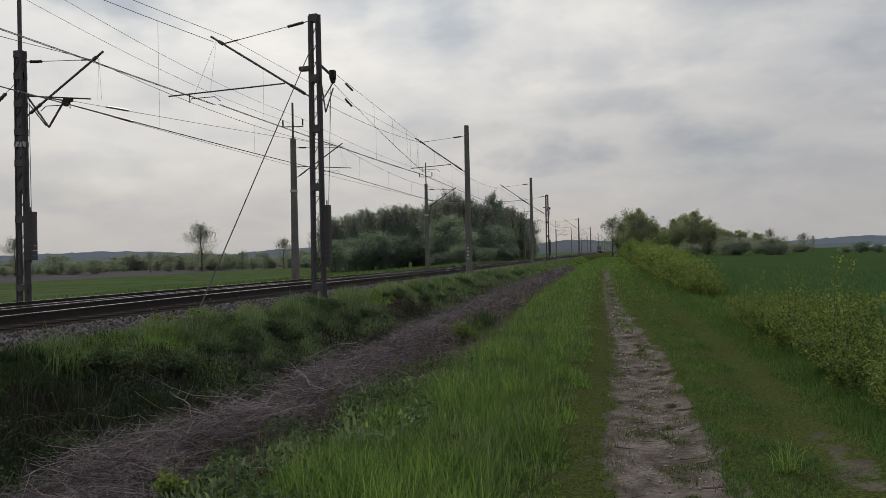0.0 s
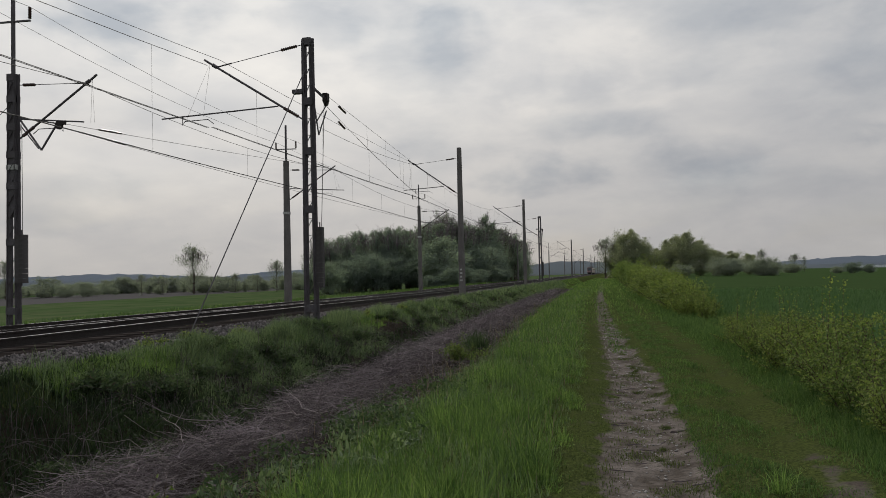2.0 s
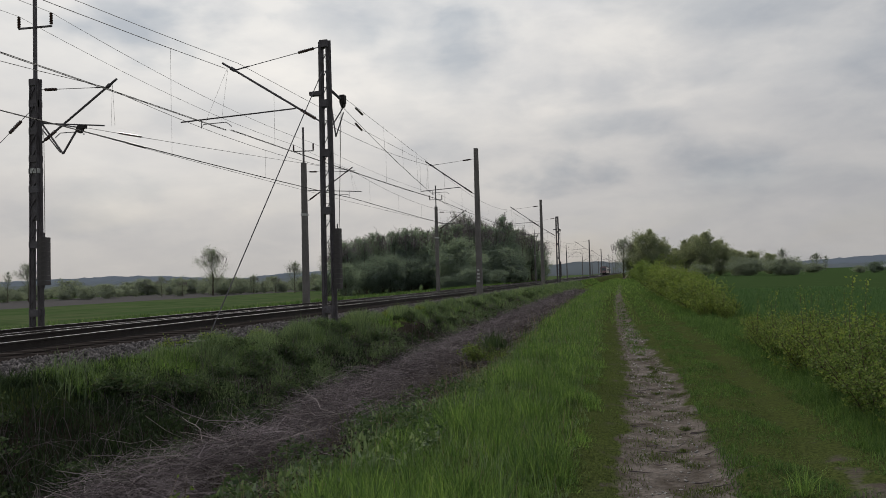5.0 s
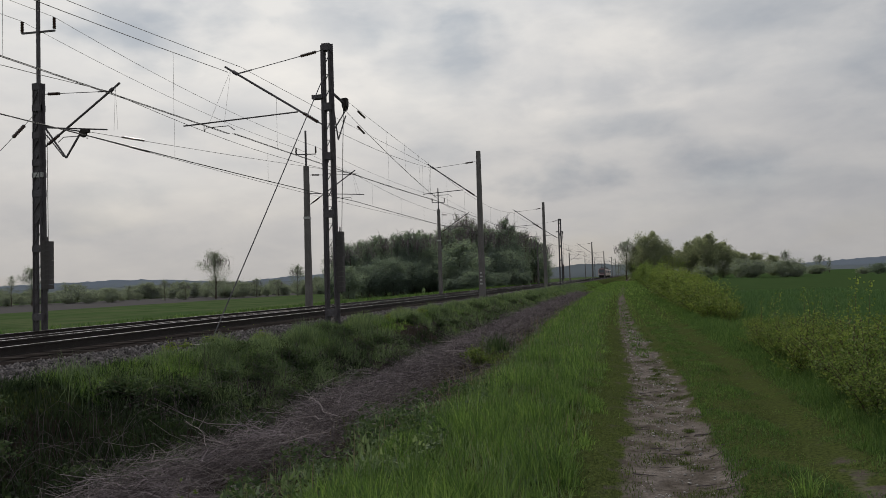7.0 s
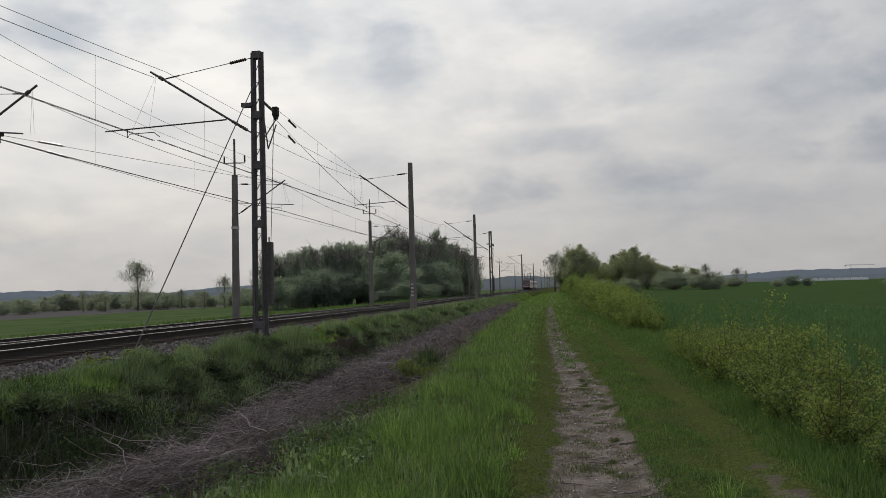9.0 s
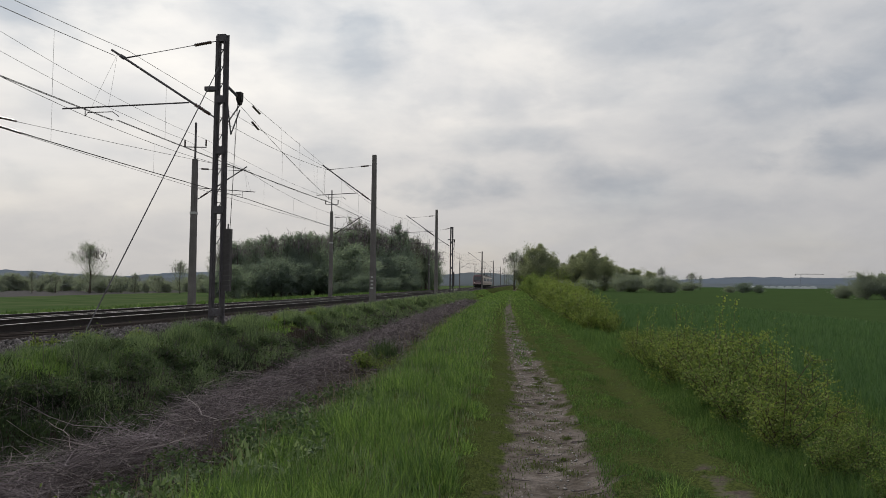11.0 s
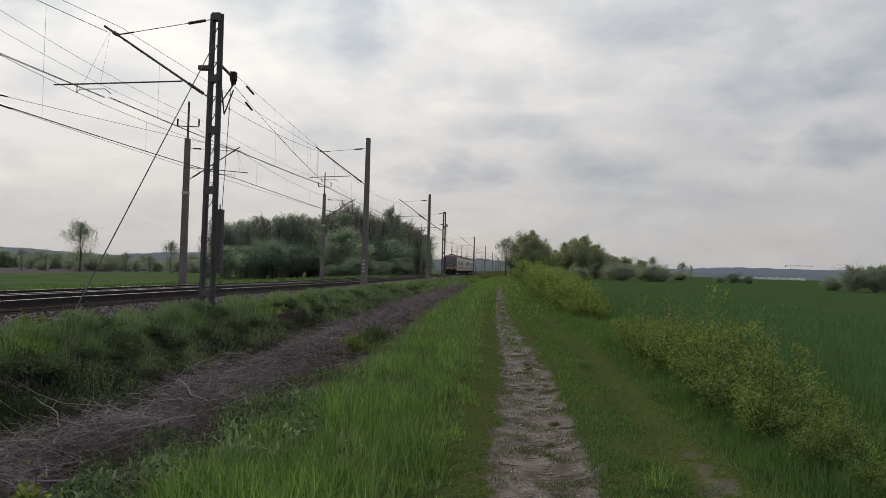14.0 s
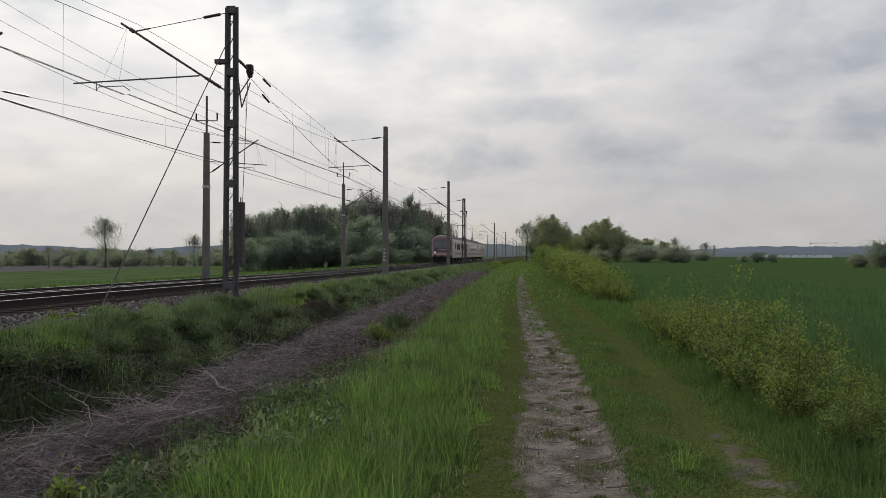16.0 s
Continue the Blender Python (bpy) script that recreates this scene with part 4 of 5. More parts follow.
def near_mast(y, kind, foot):
    """A mast on the path's side of the line."""
    steel = kind == "lattice"
    t = thing("catenary_mast", "dark lattice steel catenary mast with tension weights" if steel else "tapered grey concrete catenary mast with a raking arm", "catenary mast", "catenary masts", pose(-9.05, y, foot))
    if steel:
        posts, lacing, plates = lattice(0.35, 0.18, 8.72, 0.26, (0.35, 3.4, 5.2, 6.75, 8.62))
        for me in posts:
            part("post", me, t)
        for me in lacing:
            part("lacing_bar", me, t)
        for me in plates:
            part("batten_plate", me, t)
        part("bracket", Build().box((-0.32, 0, 7.08), (0.36, 0.2, 0.12)).mesh("bracket", STEEL_DARK), t)
        weights(t, 0.285, 0.05, 0.98, 12, 0.2)
        part("weight_rope", Build().tube([(0.34, 0.05, 2.8), (0.32, 0.5, 6.9)], 0.010, 5).mesh("weight_rope", WIRE), t)
        wheel = Build().tube([(0.25, 0.72, 6.9), (0.33, 0.72, 6.9)], 0.15, 14).tube([(0.2, 0.72, 6.9), (0.38, 0.72, 6.9)], 0.05, 8).box((0.29, 0.72, 7.02), (0.16, 0.2, 0.26))
        part("tension_wheel", wheel.mesh("tension_wheel", STEEL_RUST), t)
        arm = Build().beam((0.12, 0.1, 7.2), (0.29, 0.8, 6.95), 0.06).beam((0.12, 0.1, 6.0), (0.29, 0.72, 6.75), 0.03).beam((0.2, 0.3, 5.75), (0.29, 0.75, 6.6), 0.03).beam((0.12, 0.1, 6.9), (0.2, 0.3, 5.75), 0.03)
        part("wheel_bracket", arm.mesh("wheel_bracket", STEEL_DARK), t)
    else:
        part("mast", concrete_mast(9.3 if y < 90 else 8.9, 0.36, 0.24), t)
        if y < 60:
            part("marking_field", Build().box((0, -0.262, 1.45), (0.24, 0.012, 0.9)).mesh("marking_field", CONCRETE), t)
            for i, bw in enumerate((0.11, 0.17, 0.13, 0.18)):
                part("painted_bar", Build().box((0, -0.272, 1.78 - i * 0.22), (bw, 0.006, 0.1)).mesh("painted_bar", WHITE_PAINT), t, "worn white painted mark")
    up = 0.0 if steel else 0.28
    for name, me in cantilever((-0.18, 6.2 + up), -1, (-3.45 + up, 8.3 + up * 1.2), (-1.02, 6.68 + up), -5.1 if steel else -3.6, 6.55 + up, 8.55 + up * 0.4):
        part(name, me, t)
    return t


def far_mast(y, kind, foot):
    t = thing("catenary_mast", "grey concrete catenary mast carrying a feeder crossarm" if kind != "lattice" else "dark riveted steel catenary mast with tension weights", "catenary mast", "catenary masts", pose(-18.65, y, foot))
    if kind == "lattice":
        posts, lacing, plates = lattice(0.4, 0.2, 8.0, 0.3, (0.4, 2.6, 4.4, 5.4, 6.3, 7.2, 7.9))
        for me in posts:
            part("post", me, t)
        for me in lacing:
            part("lacing_bar", me, t)
        for me in plates:
            part("batten_plate", me, t)
        weights(t, 0.345, -0.05, 1.28, 10, 0.26)
        part("weight_rope", Build().tube([(0.38, -0.05, 2.8), (0.36, -0.05, 6.5)], 0.010, 5).mesh("weight_rope", WIRE), t)
        brace = Build().beam((0.2, 0, 6.6), (1.05, 0, 5.5), 0.045).beam((1.05, 0, 5.5), (1.7, 0, 6.4), 0.045).beam((0.2, 0, 6.6), (1.7, 0, 6.3), 0.04).beam((0.3, 0, 6.3), (0.95, 0, 5.55), 0.03).beam((1.1, 0, 5.55), (1.55, 0, 6.2), 0.03)
        part("wheel_bracket", brace.mesh("wheel_bracket", STEEL_DARK), t)
        part("tension_wheel", Build().tube([(1.7, -0.04, 6.25), (1.7, 0.04, 6.25)], 0.13, 14).box((1.78, 0, 6.32), (0.3, 0.1, 0.12)).mesh("tension_wheel", STEEL_RUST), t)
        part("cover_plate", Build().box((0, 0, 5.7), (0.31, 0.17, 4.6)).mesh("cover_plate", STEEL_DARK), t)
        part("white_band", Build().box((0, 0, 5.0), (0.37, 0.23, 0.16)).mesh("white_band", WHITE_PAINT), t, "worn white painted band")
    else:
        part("mast", concrete_mast(8.2, 0.34, 0.25), t)
        part("white_band", Build().box((0, 0, 5.1), (0.30, 0.425, 0.14)).mesh("white_band", WHITE_PAINT), t, "worn white painted band")
    ca = 9.75 if kind == "lattice" else 8.92
    part("mast_extension", Build().beam((0, 0, 7.6), (0, 0, ca + 1.4), 0.09).mesh("mast_extension", STEEL_DARK), t)
    part("crossarm", Build().beam((-0.65, 0, ca), (0.65, 0, ca - 0.04), 0.06, 0.05).mesh("crossarm", STEEL_DARK), t)
    for sx in (-0.63, 0.63):
        part("insulator", insulator((sx, 0, ca + 0.02), (sx, 0, ca + 0.4), 0.06, 4), t)
    for name, me in cantilever((0.22, 5.9), 1, (3.0, 7.7), (0.22, 6.55), 3.6 if kind != "lattice" else 2.6, 6.3, 7.65):
        part(name, me, t)
    return t


NEAR = [(21.5, "lattice", 0.38), (45.0, "concrete", 0.2), (79.0, "concrete", 0.2), (96.5, "lattice", 0.25), (172, "concrete", 0.2), (241, "concrete", 0.2), (326, "concrete", 0.2), (395, "concrete", 0.2), (465, "concrete", 0.2), (540, "concrete", 0.2)]
FAR = [(-25.0, "concrete", 0.42), (20.2, "lattice", 0.42), (40.8, "concrete", 0.42), (71.8, "concrete", 0.42), (150, "concrete", 0.3), (226, "concrete", 0.3), (300, "concrete", 0.3), (375, "concrete", 0.3), (450, "concrete", 0.3)]


def hang(a, b, sag, n=16):
    a, b = Vector(a), Vector(b)
    return [a + (b - a) * (i / n) - Vector((0, 0, 4 * sag * (i / n) * (1 - i / n))) for i in range(n + 1)]


def span(a, b, kind, zc, zm, wx0, wx1):
    """Messenger wire, contact wire and droppers from support a to support b."""
    t = thing("overhead_line_span", "dark copper contact and messenger wires with thin droppers", "overhead line", "overhead line spans")
    length = b - a
    sag = min(1.15, zm - zc - 0.3) * min(1, (length / 60) ** 1.5 + 0.15)
    r = 0.0095
    part("messenger_wire", Build().tube(hang((wx0, a, zm), (wx1, b, zm), sag), r, 4).mesh("messenger_wire", WIRE), t)
    for k in ((0.0,) if kind == "single" else (-0.03, 0.03)):
        part("contact_wire", Build().tube(hang((wx0 + k, a, zc), (wx1 + k, b, zc), 0.05), r, 4).mesh("contact_wire", WIRE), t)
    n = max(3, int(length / 5.5))
    for i in range(n):
        f = (i + 0.5) / n
        x, y = wx0 + (wx1 - wx0) * f, a + length * f
        part("dropper", Build().tube([(x, y, zc - 0.05 * 4 * f * (1 - f)), (x, y, zm - 4 * sag * f * (1 - f))], 0.0045, 3).mesh("dropper", WIRE), t)


def make_line():
    for y, kind, foot in NEAR:
        near_mast(y, kind, foot)
    for y, kind, foot in FAR:
        far_mast(y, kind, foot)
    ny = [-38.0] + [m[0] for m in NEAR]
    for i, (a, b) in enumerate(zip(ny, ny[1:])):
        span(a, b, "double" if a < 100 else "single", 6.55, 8.56, -12.45 if i == 0 else -12.05 + 0.3 * (-1) ** i, -12.5 if i == 0 else -12.05 - 0.3 * (-1) ** i)
    t = thing("messenger_wire_span", "second dark messenger wire passing the lattice mast", "wire")
    part("wire", Build().tube(hang((-12.05, -38.0, 8.69), (-12.05, 21.5, 8.69), 1.25, 24), 0.008, 4).mesh("wire", WIRE), t)
    part("wire", Build().tube(hang((-12.05, 21.5, 8.69), (-12.1, 45.0, 8.74), 0.04), 0.008, 4).mesh("wire", WIRE), t)
    fy = [m[0] for m in FAR]
    for i, (a, b) in enumerate(zip(fy, fy[1:])):
        span(a, b, "double" if a < 100 else "single", 6.35, 7.95, -15.8 + 0.2 * (-1) ** i, -15.8 - 0.2 * (-1) ** i)
    feeder = [-60.0] + fy[1:]
    for sx in (-0.63, 0.63):
        for a, b in zip(feeder, feeder[1:]):
            t = thing("feeder_wire", "thin dark feeder wire strung between mast tops", "wire", "feeder wires")
            part("wire", Build().tube(hang((-18.65 + sx, a, 10.58 if abs(a - 20) < 1 else 9.75), (-18.65 + sx, b, 10.58 if abs(b - 20) < 1 else 9.75), 0.35 if b - a < 50 else 0.8), 0.008, 4).mesh("wire", WIRE), t)
    # second, overlapping line that is anchored at the lattice masts
    t = thing("anchored_wires", "tensioned wires running down to the mast's tension wheel", "wire")
    part("messenger_wire", Build().tube(hang((-8.78, 22.3, 7.5), (-12.1, 45, 8.8), 0.0), 0.008, 4).mesh("messenger_wire", WIRE), t)
    part("contact_wire", Build().tube(hang((-8.78, 22.3, 7.15), (-11.8, 45, 6.75), 0.12), 0.008, 4).mesh("contact_wire", WIRE), t)
    part("contact_wire", Build().tube(hang((-8.74, 22.3, 7.1), (-11.7, 45, 6.7), 0.12), 0.008, 4).mesh("contact_wire", WIRE), t)
    for a, b in (((-9.15, 24.4, 7.62), (-9.33, 25.6, 7.64)), ((-9.13, 24.3, 7.06), (-9.3, 25.4, 7.03))):
        part("insulator", insulator(a, b, 0.04, 7), t)
    for f in (0.3, 0.5, 0.7, 0.88):
        y = 22.3 + 22.7 * f
        part("dropper", Build().tube([(-8.78 - 3.0 * f, y, 7.15 - 0.4 * f - 0.48 * f * (1 - f)), (-8.78 - 3.1 * f, y, 7.5 + 1.3 * f)], 0.004, 3).mesh("dropper", WIRE), t)
    t = thing("anchored_wires", "tensioned wires running down to the mast's tension wheel", "wire")
    part("messenger_wire", Build().tube(hang((-16.95, 20.2, 6.75), (-15.4, 40.8, 7.95), 0.05), 0.008, 4).mesh("messenger_wire", WIRE), t)
    part("contact_wire", Build().tube(hang((-16.95, 20.2, 6.62), (-15.6, 71.8, 6.4), 0.2), 0.008, 4).mesh("contact_wire", WIRE), t)
    for a, b in (((-16.82, 21.9, 6.84), (-16.74, 23.0, 6.9)), ((-16.9, 22.4, 6.6), (-16.86, 23.4, 6.58))):
        part("insulator", insulator(a, b, 0.04, 7), t)
    g = thing("guy_wire", "dark wire with an insulator anchoring the steel mast", "guy wire")
    part("wire", Build().tube([(-18.6, 20.1, 7.5), (-18.6, 13.2, 0.4)], 0.010, 4).mesh("wire", WIRE), g)
    part("insulator", insulator((-18.6, 19.55, 6.93), (-18.6, 19.1, 6.47), 0.06, 5), g)
    # the stay of the lattice mast
    g = thing("guy_wire", "dark steel guy rod anchoring the lattice mast", "guy wire")
    part("rod", Build().tube([(-9.05, 21.3, 8.1), (-9.05, 14.55, 0.3)], 0.015, 6).mesh("rod", STEEL_DARK), g)
    part("anchor", Build().box((-9.08, 14.45, 0.25), (0.4, 0.4, 0.3)).mesh("anchor", CONCRETE), g, "concrete anchor block")


make_tracks()
make_stones()
make_line()


# ---- shrubs and trees ----
def leaf_mesh(name, centre, size, mat, seed, flat=0.0):
    """Small pointed leaves, each turned its own way, at the given places."""
    g = np.random.default_rng(seed)
    n = len(centre)
    a = g.normal(0, 1, (n, 3))
    a[:, 2] *= 1 - flat
    a /= np.linalg.norm(a, axis=1)[:, None]
    b = np.cross(a, g.normal(0, 1, (n, 3)))
    b /= np.linalg.norm(b, axis=1)[:, None]
    s = (size * g.uniform(0.6, 1.35, n))[:, None]
    v = np.stack([centre - a * s * 0.5, centre + b * s * 0.3, centre + a * s * 0.5, centre - b * s * 0.3], 1).reshape(-1, 3)
    q = np.arange(n)[:, None] * 4 + np.array([[0, 1, 2, 3]])
    return raw_mesh(name, v, q, np.zeros((0, 3), int), mat)


def make_shrub(seed, h, r, stems, leaves, leaf, mat, label, name="shrub", open_=0.35, group="hedgerow shrubs"):
    """Many thin stems from one root, side twigs, and leaves along both."""
    g = np.random.default_rng(seed)
    t = thing(name, label, "shrub", group)
    wood, pts = Build(), []
    for i in range(stems):
        a = g.uniform(0, 2 * math.pi)
        out = r * g.uniform(0.15, 1.0)
        top = h * g.uniform(0.55, 1.05) * (1.0 - 0.35 * out / r)
        p = [Vector((math.cos(a) * out * f ** 1.2 + g.normal(0, 0.02), math.sin(a) * out * f ** 1.2 + g.normal(0, 0.02), top * f - 0.05)) for f in (0, 0.3, 0.55, 0.8, 1.0)]
        wood.tube(p, [0.009, 0.007, 0.0055, 0.004, 0.002], 4, cap=False)
        for j in range(9):
            f = g.uniform(0.18, 0.98)
            k = min(int(f * 4), 3)
            o = p[k].lerp(p[k + 1], f * 4 - k)
            d = Vector((g.normal(0, 1), g.normal(0, 1), g.uniform(0.0, 1.1))).normalized() * h * g.uniform(0.1, 0.26)
            wood.tube([o, o + d * 0.5 + Vector((0, 0, 0.01)), o + d], [0.004, 0.003, 0.0015], 3, cap=False)
            pts += [o + d * q for q in g.uniform(0.1, 1.0, max(2, leaves // (stems * 11)))]
        pts += [p[k].lerp(p[k + 1], q) for k in (1, 2, 3) for q in g.uniform(0, 1, max(1, leaves // (stems * 16)))]
    for i in range(seed % 3):
        a, lean = g.uniform(0, 6.28), g.uniform(0.1, 0.4) * r
        p = [Vector((math.cos(a) * lean * f, math.sin(a) * lean * f, h * g.uniform(1.15, 1.3) * f)) for f in (0, 0.5, 1.0)]
        wood.tube(p, [0.007, 0.0045, 0.0015], 4, cap=False)
        pts += [p[0].lerp(p[2], q) + Vector((g.normal(0, 0.02), g.normal(0, 0.02), 0)) for q in g.uniform(0.35, 1.0, max(6, leaves // 70))]
    part("branchwork", wood.mesh("branchwork", STEM), t)
    c = np.array([tuple(q) for q in pts]) + g.normal(0, leaf * 0.9, (len(pts), 3))
    part("leaves", leaf_mesh("leaves", c[c[:, 2] > 0.03], leaf, mat, seed + 1), t)
    return t


def make_tree(seed, h, r, base, leaves, leaf, mat, label, name="tree", group="", dens_top=1.0, upright=0.5, trunk=0.02, fill=0.5, mass=0, spires=0):
    """A tapered trunk, limbs and branches, and a ragged crown with gaps. base: where the crown starts, as a share of the height."""
    g = np.random.default_rng(seed)
    t = thing(name, label, "tree", group)
    wood, pts = Build(), []
    spine = [Vector((g.normal(0, 0.02) * h * f, g.normal(0, 0.02) * h * f, h * 0.92 * f - 0.3 * (f == 0))) for f in (0, 0.2, 0.4, 0.6, 0.8, 1.0)]
    wood.tube(spine, [h * trunk * k for k in (1.15, 0.9, 0.68, 0.45, 0.26, 0.08)], 6, cap=False)
    limbs = 26
    for i in range(limbs):
        f = base + (0.97 - base) * (i + g.uniform(0, 0.9)) / limbs
        k = min(int(f * 5), 4)
        o = spine[k].lerp(spine[k + 1], f * 5 - k)
        prof = math.sin(math.pi * min(1, max(0.0, (f - base) / (1.03 - base)) ** 0.75 * 0.92 + 0.10)) ** 0.7
        ln = r * prof * g.uniform(0.7, 1.2) + 0.04 * h
        a = i * 2.4 + g.normal(0, 0.4)
        d = Vector((math.cos(a), math.sin(a), upright * g.uniform(0.3, 1.4))).normalized()
        end = o + d * ln + Vector((0, 0, 0.08 * ln))
        midp = o + d * ln * 0.5
        wood.tube([o, midp, end], [h * trunk * 0.28 * (1.1 - f), h * trunk * 0.16 * (1.1 - f) + 0.004, 0.006], 4, cap=False)
        for j in range(7):
            q = g.uniform(0.25, 1.0)
            b0 = o.lerp(end, q)
            e = b0 + Vector((g.normal(0, 1), g.normal(0, 1), g.normal(0.35, 0.7))) * ln * 0.24
            wood.tube([b0, e], [0.012 + 0.002 * h * trunk, 0.004], 3, cap=False)
            m = max(1, int(leaves / (limbs * 7) * (dens_top if f > 0.7 else 1)))
            w = g.uniform(0, 1, m)
            spread = ln * 0.10 + h * 0.014
            pts.append(np.array(b0)[None] * (1 - w[:, None]) + np.array(e)[None] * w[:, None] + np.clip(g.normal(0, 1, (m, 3)), -1.5, 1.5) * spread * (0.5 + fill))
    part("trunk", wood.mesh("trunk", BARK), t)
    if spires:
        tips = Build()
        for k in range(spires):
            a, q = g.uniform(0, 6.28), r * 0.75 * g.uniform(0, 1) ** 0.5
            z0 = h * (0.95 - 0.3 * (q / r)) - h * g.uniform(0.0, 0.1)
            o = Vector((math.cos(a) * q, math.sin(a) * q, z0 - 0.05 * h))
            e = o + Vector((math.cos(a) * 0.03 * h + g.normal(0, 0.008 * h), math.sin(a) * 0.03 * h + g.normal(0, 0.008 * h), h * g.uniform(0.09, 0.19)))
            tips.tube([o, o.lerp(e, 0.5) + Vector((g.normal(0, 0.03), g.normal(0, 0.03), 0)), e], [0.035, 0.028, 0.012], 3, cap=False)
            for j in range(3):
                m0 = o.lerp(e, g.uniform(0.3, 0.85))
                tips.tube([m0, m0 + Vector((g.normal(0, 0.03), g.normal(0, 0.03), g.uniform(0.03, 0.07))) * h], [0.022, 0.01], 3, cap=False)
        part("treetop", tips.mesh("treetop", TWIG), t, "bare upright twigs")
    if mass:
        # lumps of foliage that fill the body of the crown
        for k in range(46):
            q = g.normal(0, 1, 3)
            q /= np.linalg.norm(q)
            q *= g.uniform(0.35, 0.93)
            cz = h * (base + 1.0) / 2 * 0.97
            lump = np.array([q[0] * r, q[1] * r, cz + q[2] * h * (1 - base) * 0.46])
            pts.append(lump + np.clip(g.normal(0, 1, (mass // 46, 3)), -1.7, 1.7) * np.array([r * 0.15, r * 0.15, h * 0.055]) * g.uniform(0.7, 1.3))
    c = np.concatenate(pts)
    c = c[c[:, 2] > 0.05]
    part("crown", leaf_mesh("crown", c, leaf, mat, seed + 1), t)
    return t


def polar(az, d):
    x, y = d * math.sin(radians(az)), d * math.cos(radians(az))
    return x, y, float(land(np.array([x]), np.array([y]))[0])


def plant(proto, az, d, height, proto_h, turn, wide=1.0):
    x, y, z = polar(az, d)
    s = height / proto_h
    proto.scale = (s * wide, s * wide, s)
    ob = copy_thing(proto, pose(x, y, z - 0.05, 0, 0, turn))
    proto.scale = (1, 1, 1)
    return ob


def drop_proto(ob):
    for o in (*ob.children_recursive, ob):
        bpy.data.objects.remove(o)


def make_hedge():
    lab = "leafy young shrub with thin dark stems and yellow-green leaves"
    protos = [make_shrub(40 + i, 1.15, 0.7, 14, 3500, 0.037, LEAF_YELLOW if i % 2 else LEAF_HEDGE, lab) for i in range(4)]
    clump = [make_shrub(50 + i, 1.15, 0.72, 12, 2300, 0.058, LEAF_YELLOW, "taller bright yellow-green shrub in the hedgerow clump") for i in range(3)]
    g = random.Random(5)
    near = [(2.95, 5.7, 0.62), (2.75, 6.5, 0.75), (3.2, 6.9, 0.72), (2.7, 7.4, 1.05), (3.3, 7.8, 0.8), (2.65, 8.7, 1.15), (3.2, 9.1, 1.15), (2.75, 9.9, 1.1), (3.5, 10.2, 1.3), (3.0, 11.0, 1.32), (2.7, 11.9, 1.05), (3.5, 12.2, 1.25), (2.9, 13.0, 1.15), (3.6, 13.4, 1.1), (2.65, 14.0, 1.0), (3.3, 14.5, 1.1), (2.8, 15.2, 1.05), (3.4, 15.9, 1.0), (2.7, 16.4, 0.9), (3.0, 17.3, 0.75)]
    rows = [(x - 0.26, y, h * (1.06 if y > 9.5 else 0.95), g.choice(protos)) for x, y, h in near]
    y = 25.3
    while y < 62:
        h = float(np.interp(y, [25, 28, 37, 60], [1.0, 1.3, 1.7, 2.2])) * g.uniform(0.82, 1.08)
        rows.append((float(np.interp(y, [25, 40, 62], [2.6, 2.5, 2.1])) + g.uniform(-0.4, 0.4), y, h, g.choice(clump)))
        y += g.uniform(0.6, 1.1)
    for x, y, h, pr in rows:
        s = h / 1.15 * (0.9 if y < 17 else 1.0)
        pr.scale = (s * 1.05, s * 1.05, s)
        copy_thing(pr, pose(x, y, float(land(np.array([x]), np.array([y]))[0]) - 0.02, 0, 0, g.uniform(0, 360)))
    for pr in (*protos, *clump):
        drop_proto(pr)
    # taller far bushes along the same hedge
    far = [make_shrub(60 + i, 2.2, 1.5, 18, 4200, 0.10, LEAF_HEDGE, "tall leafy shrub beside the path", group="far hedgerow shrubs") for i in range(2)]
    for i in range(22):
        y = 62 + i * 4.4
        x = 3.2 + float(bend(y)) + g.uniform(-0.5, 0.8)
        s = g.uniform(0.9, 1.1) * float(np.interp(y, [62, 113, 150], [1.0, 1.4, 1.2]))
        pr = far[i % 2]
        pr.scale = (s, s, s)
        copy_thing(pr, pose(x, y, 0, 0, 0, g.uniform(0, 360)))
    for pr in far:
        drop_proto(pr)
    # shrubs of their own by the ditch
    t = make_shrub(83, 0.5, 0.55, 16, 2200, 0.035, LEAF_HEDGE, "low bright green shrub at the ditch edge", group="")
    t.matrix_basis = pose(-2.95, 14.3, -0.08)
    t = make_shrub(82, 0.2, 0.18, 9, 420, 0.04, LEAF_YELLOW, "small yellow-green seedling at the ditch edge", group="")
    t.matrix_basis = pose(-3.0, 4.5, 0.05)
    weeds = make_shrub(85, 0.36, 0.5, 14, 1900, 0.05, WEED_MID, "dark leafy weed clump on the ditch slope", name="weed_clump", group="weed clumps")
    for i in range(110):
        y = 5.5 + 60 * g.random() ** 1.7
        x = g.uniform(-8.6, -7.3) if i % 4 else g.uniform(-7.2, -5.4)
        s = g.uniform(0.6, 1.3)
        weeds.scale = (s, s, s * 0.85)
        copy_thing(weeds, pose(x, y, float(land(np.array([x]), np.array([y]))[0]) - 0.02, 0, 0, g.uniform(0, 360)))
    drop_proto(weeds)
    q = np.random.default_rng(31)
    n = 15000
    x, y = q.uniform(-3.5, -1.7, n), 3.4 + 7.5 * q.uniform(0, 1, n) ** 1.5
    keep = (wave(x, y, 0.7, 6.0) > -0.2) & (q.uniform(0, 1, n) < np.clip((-1.5 - x) / 0.8, 0, 1))
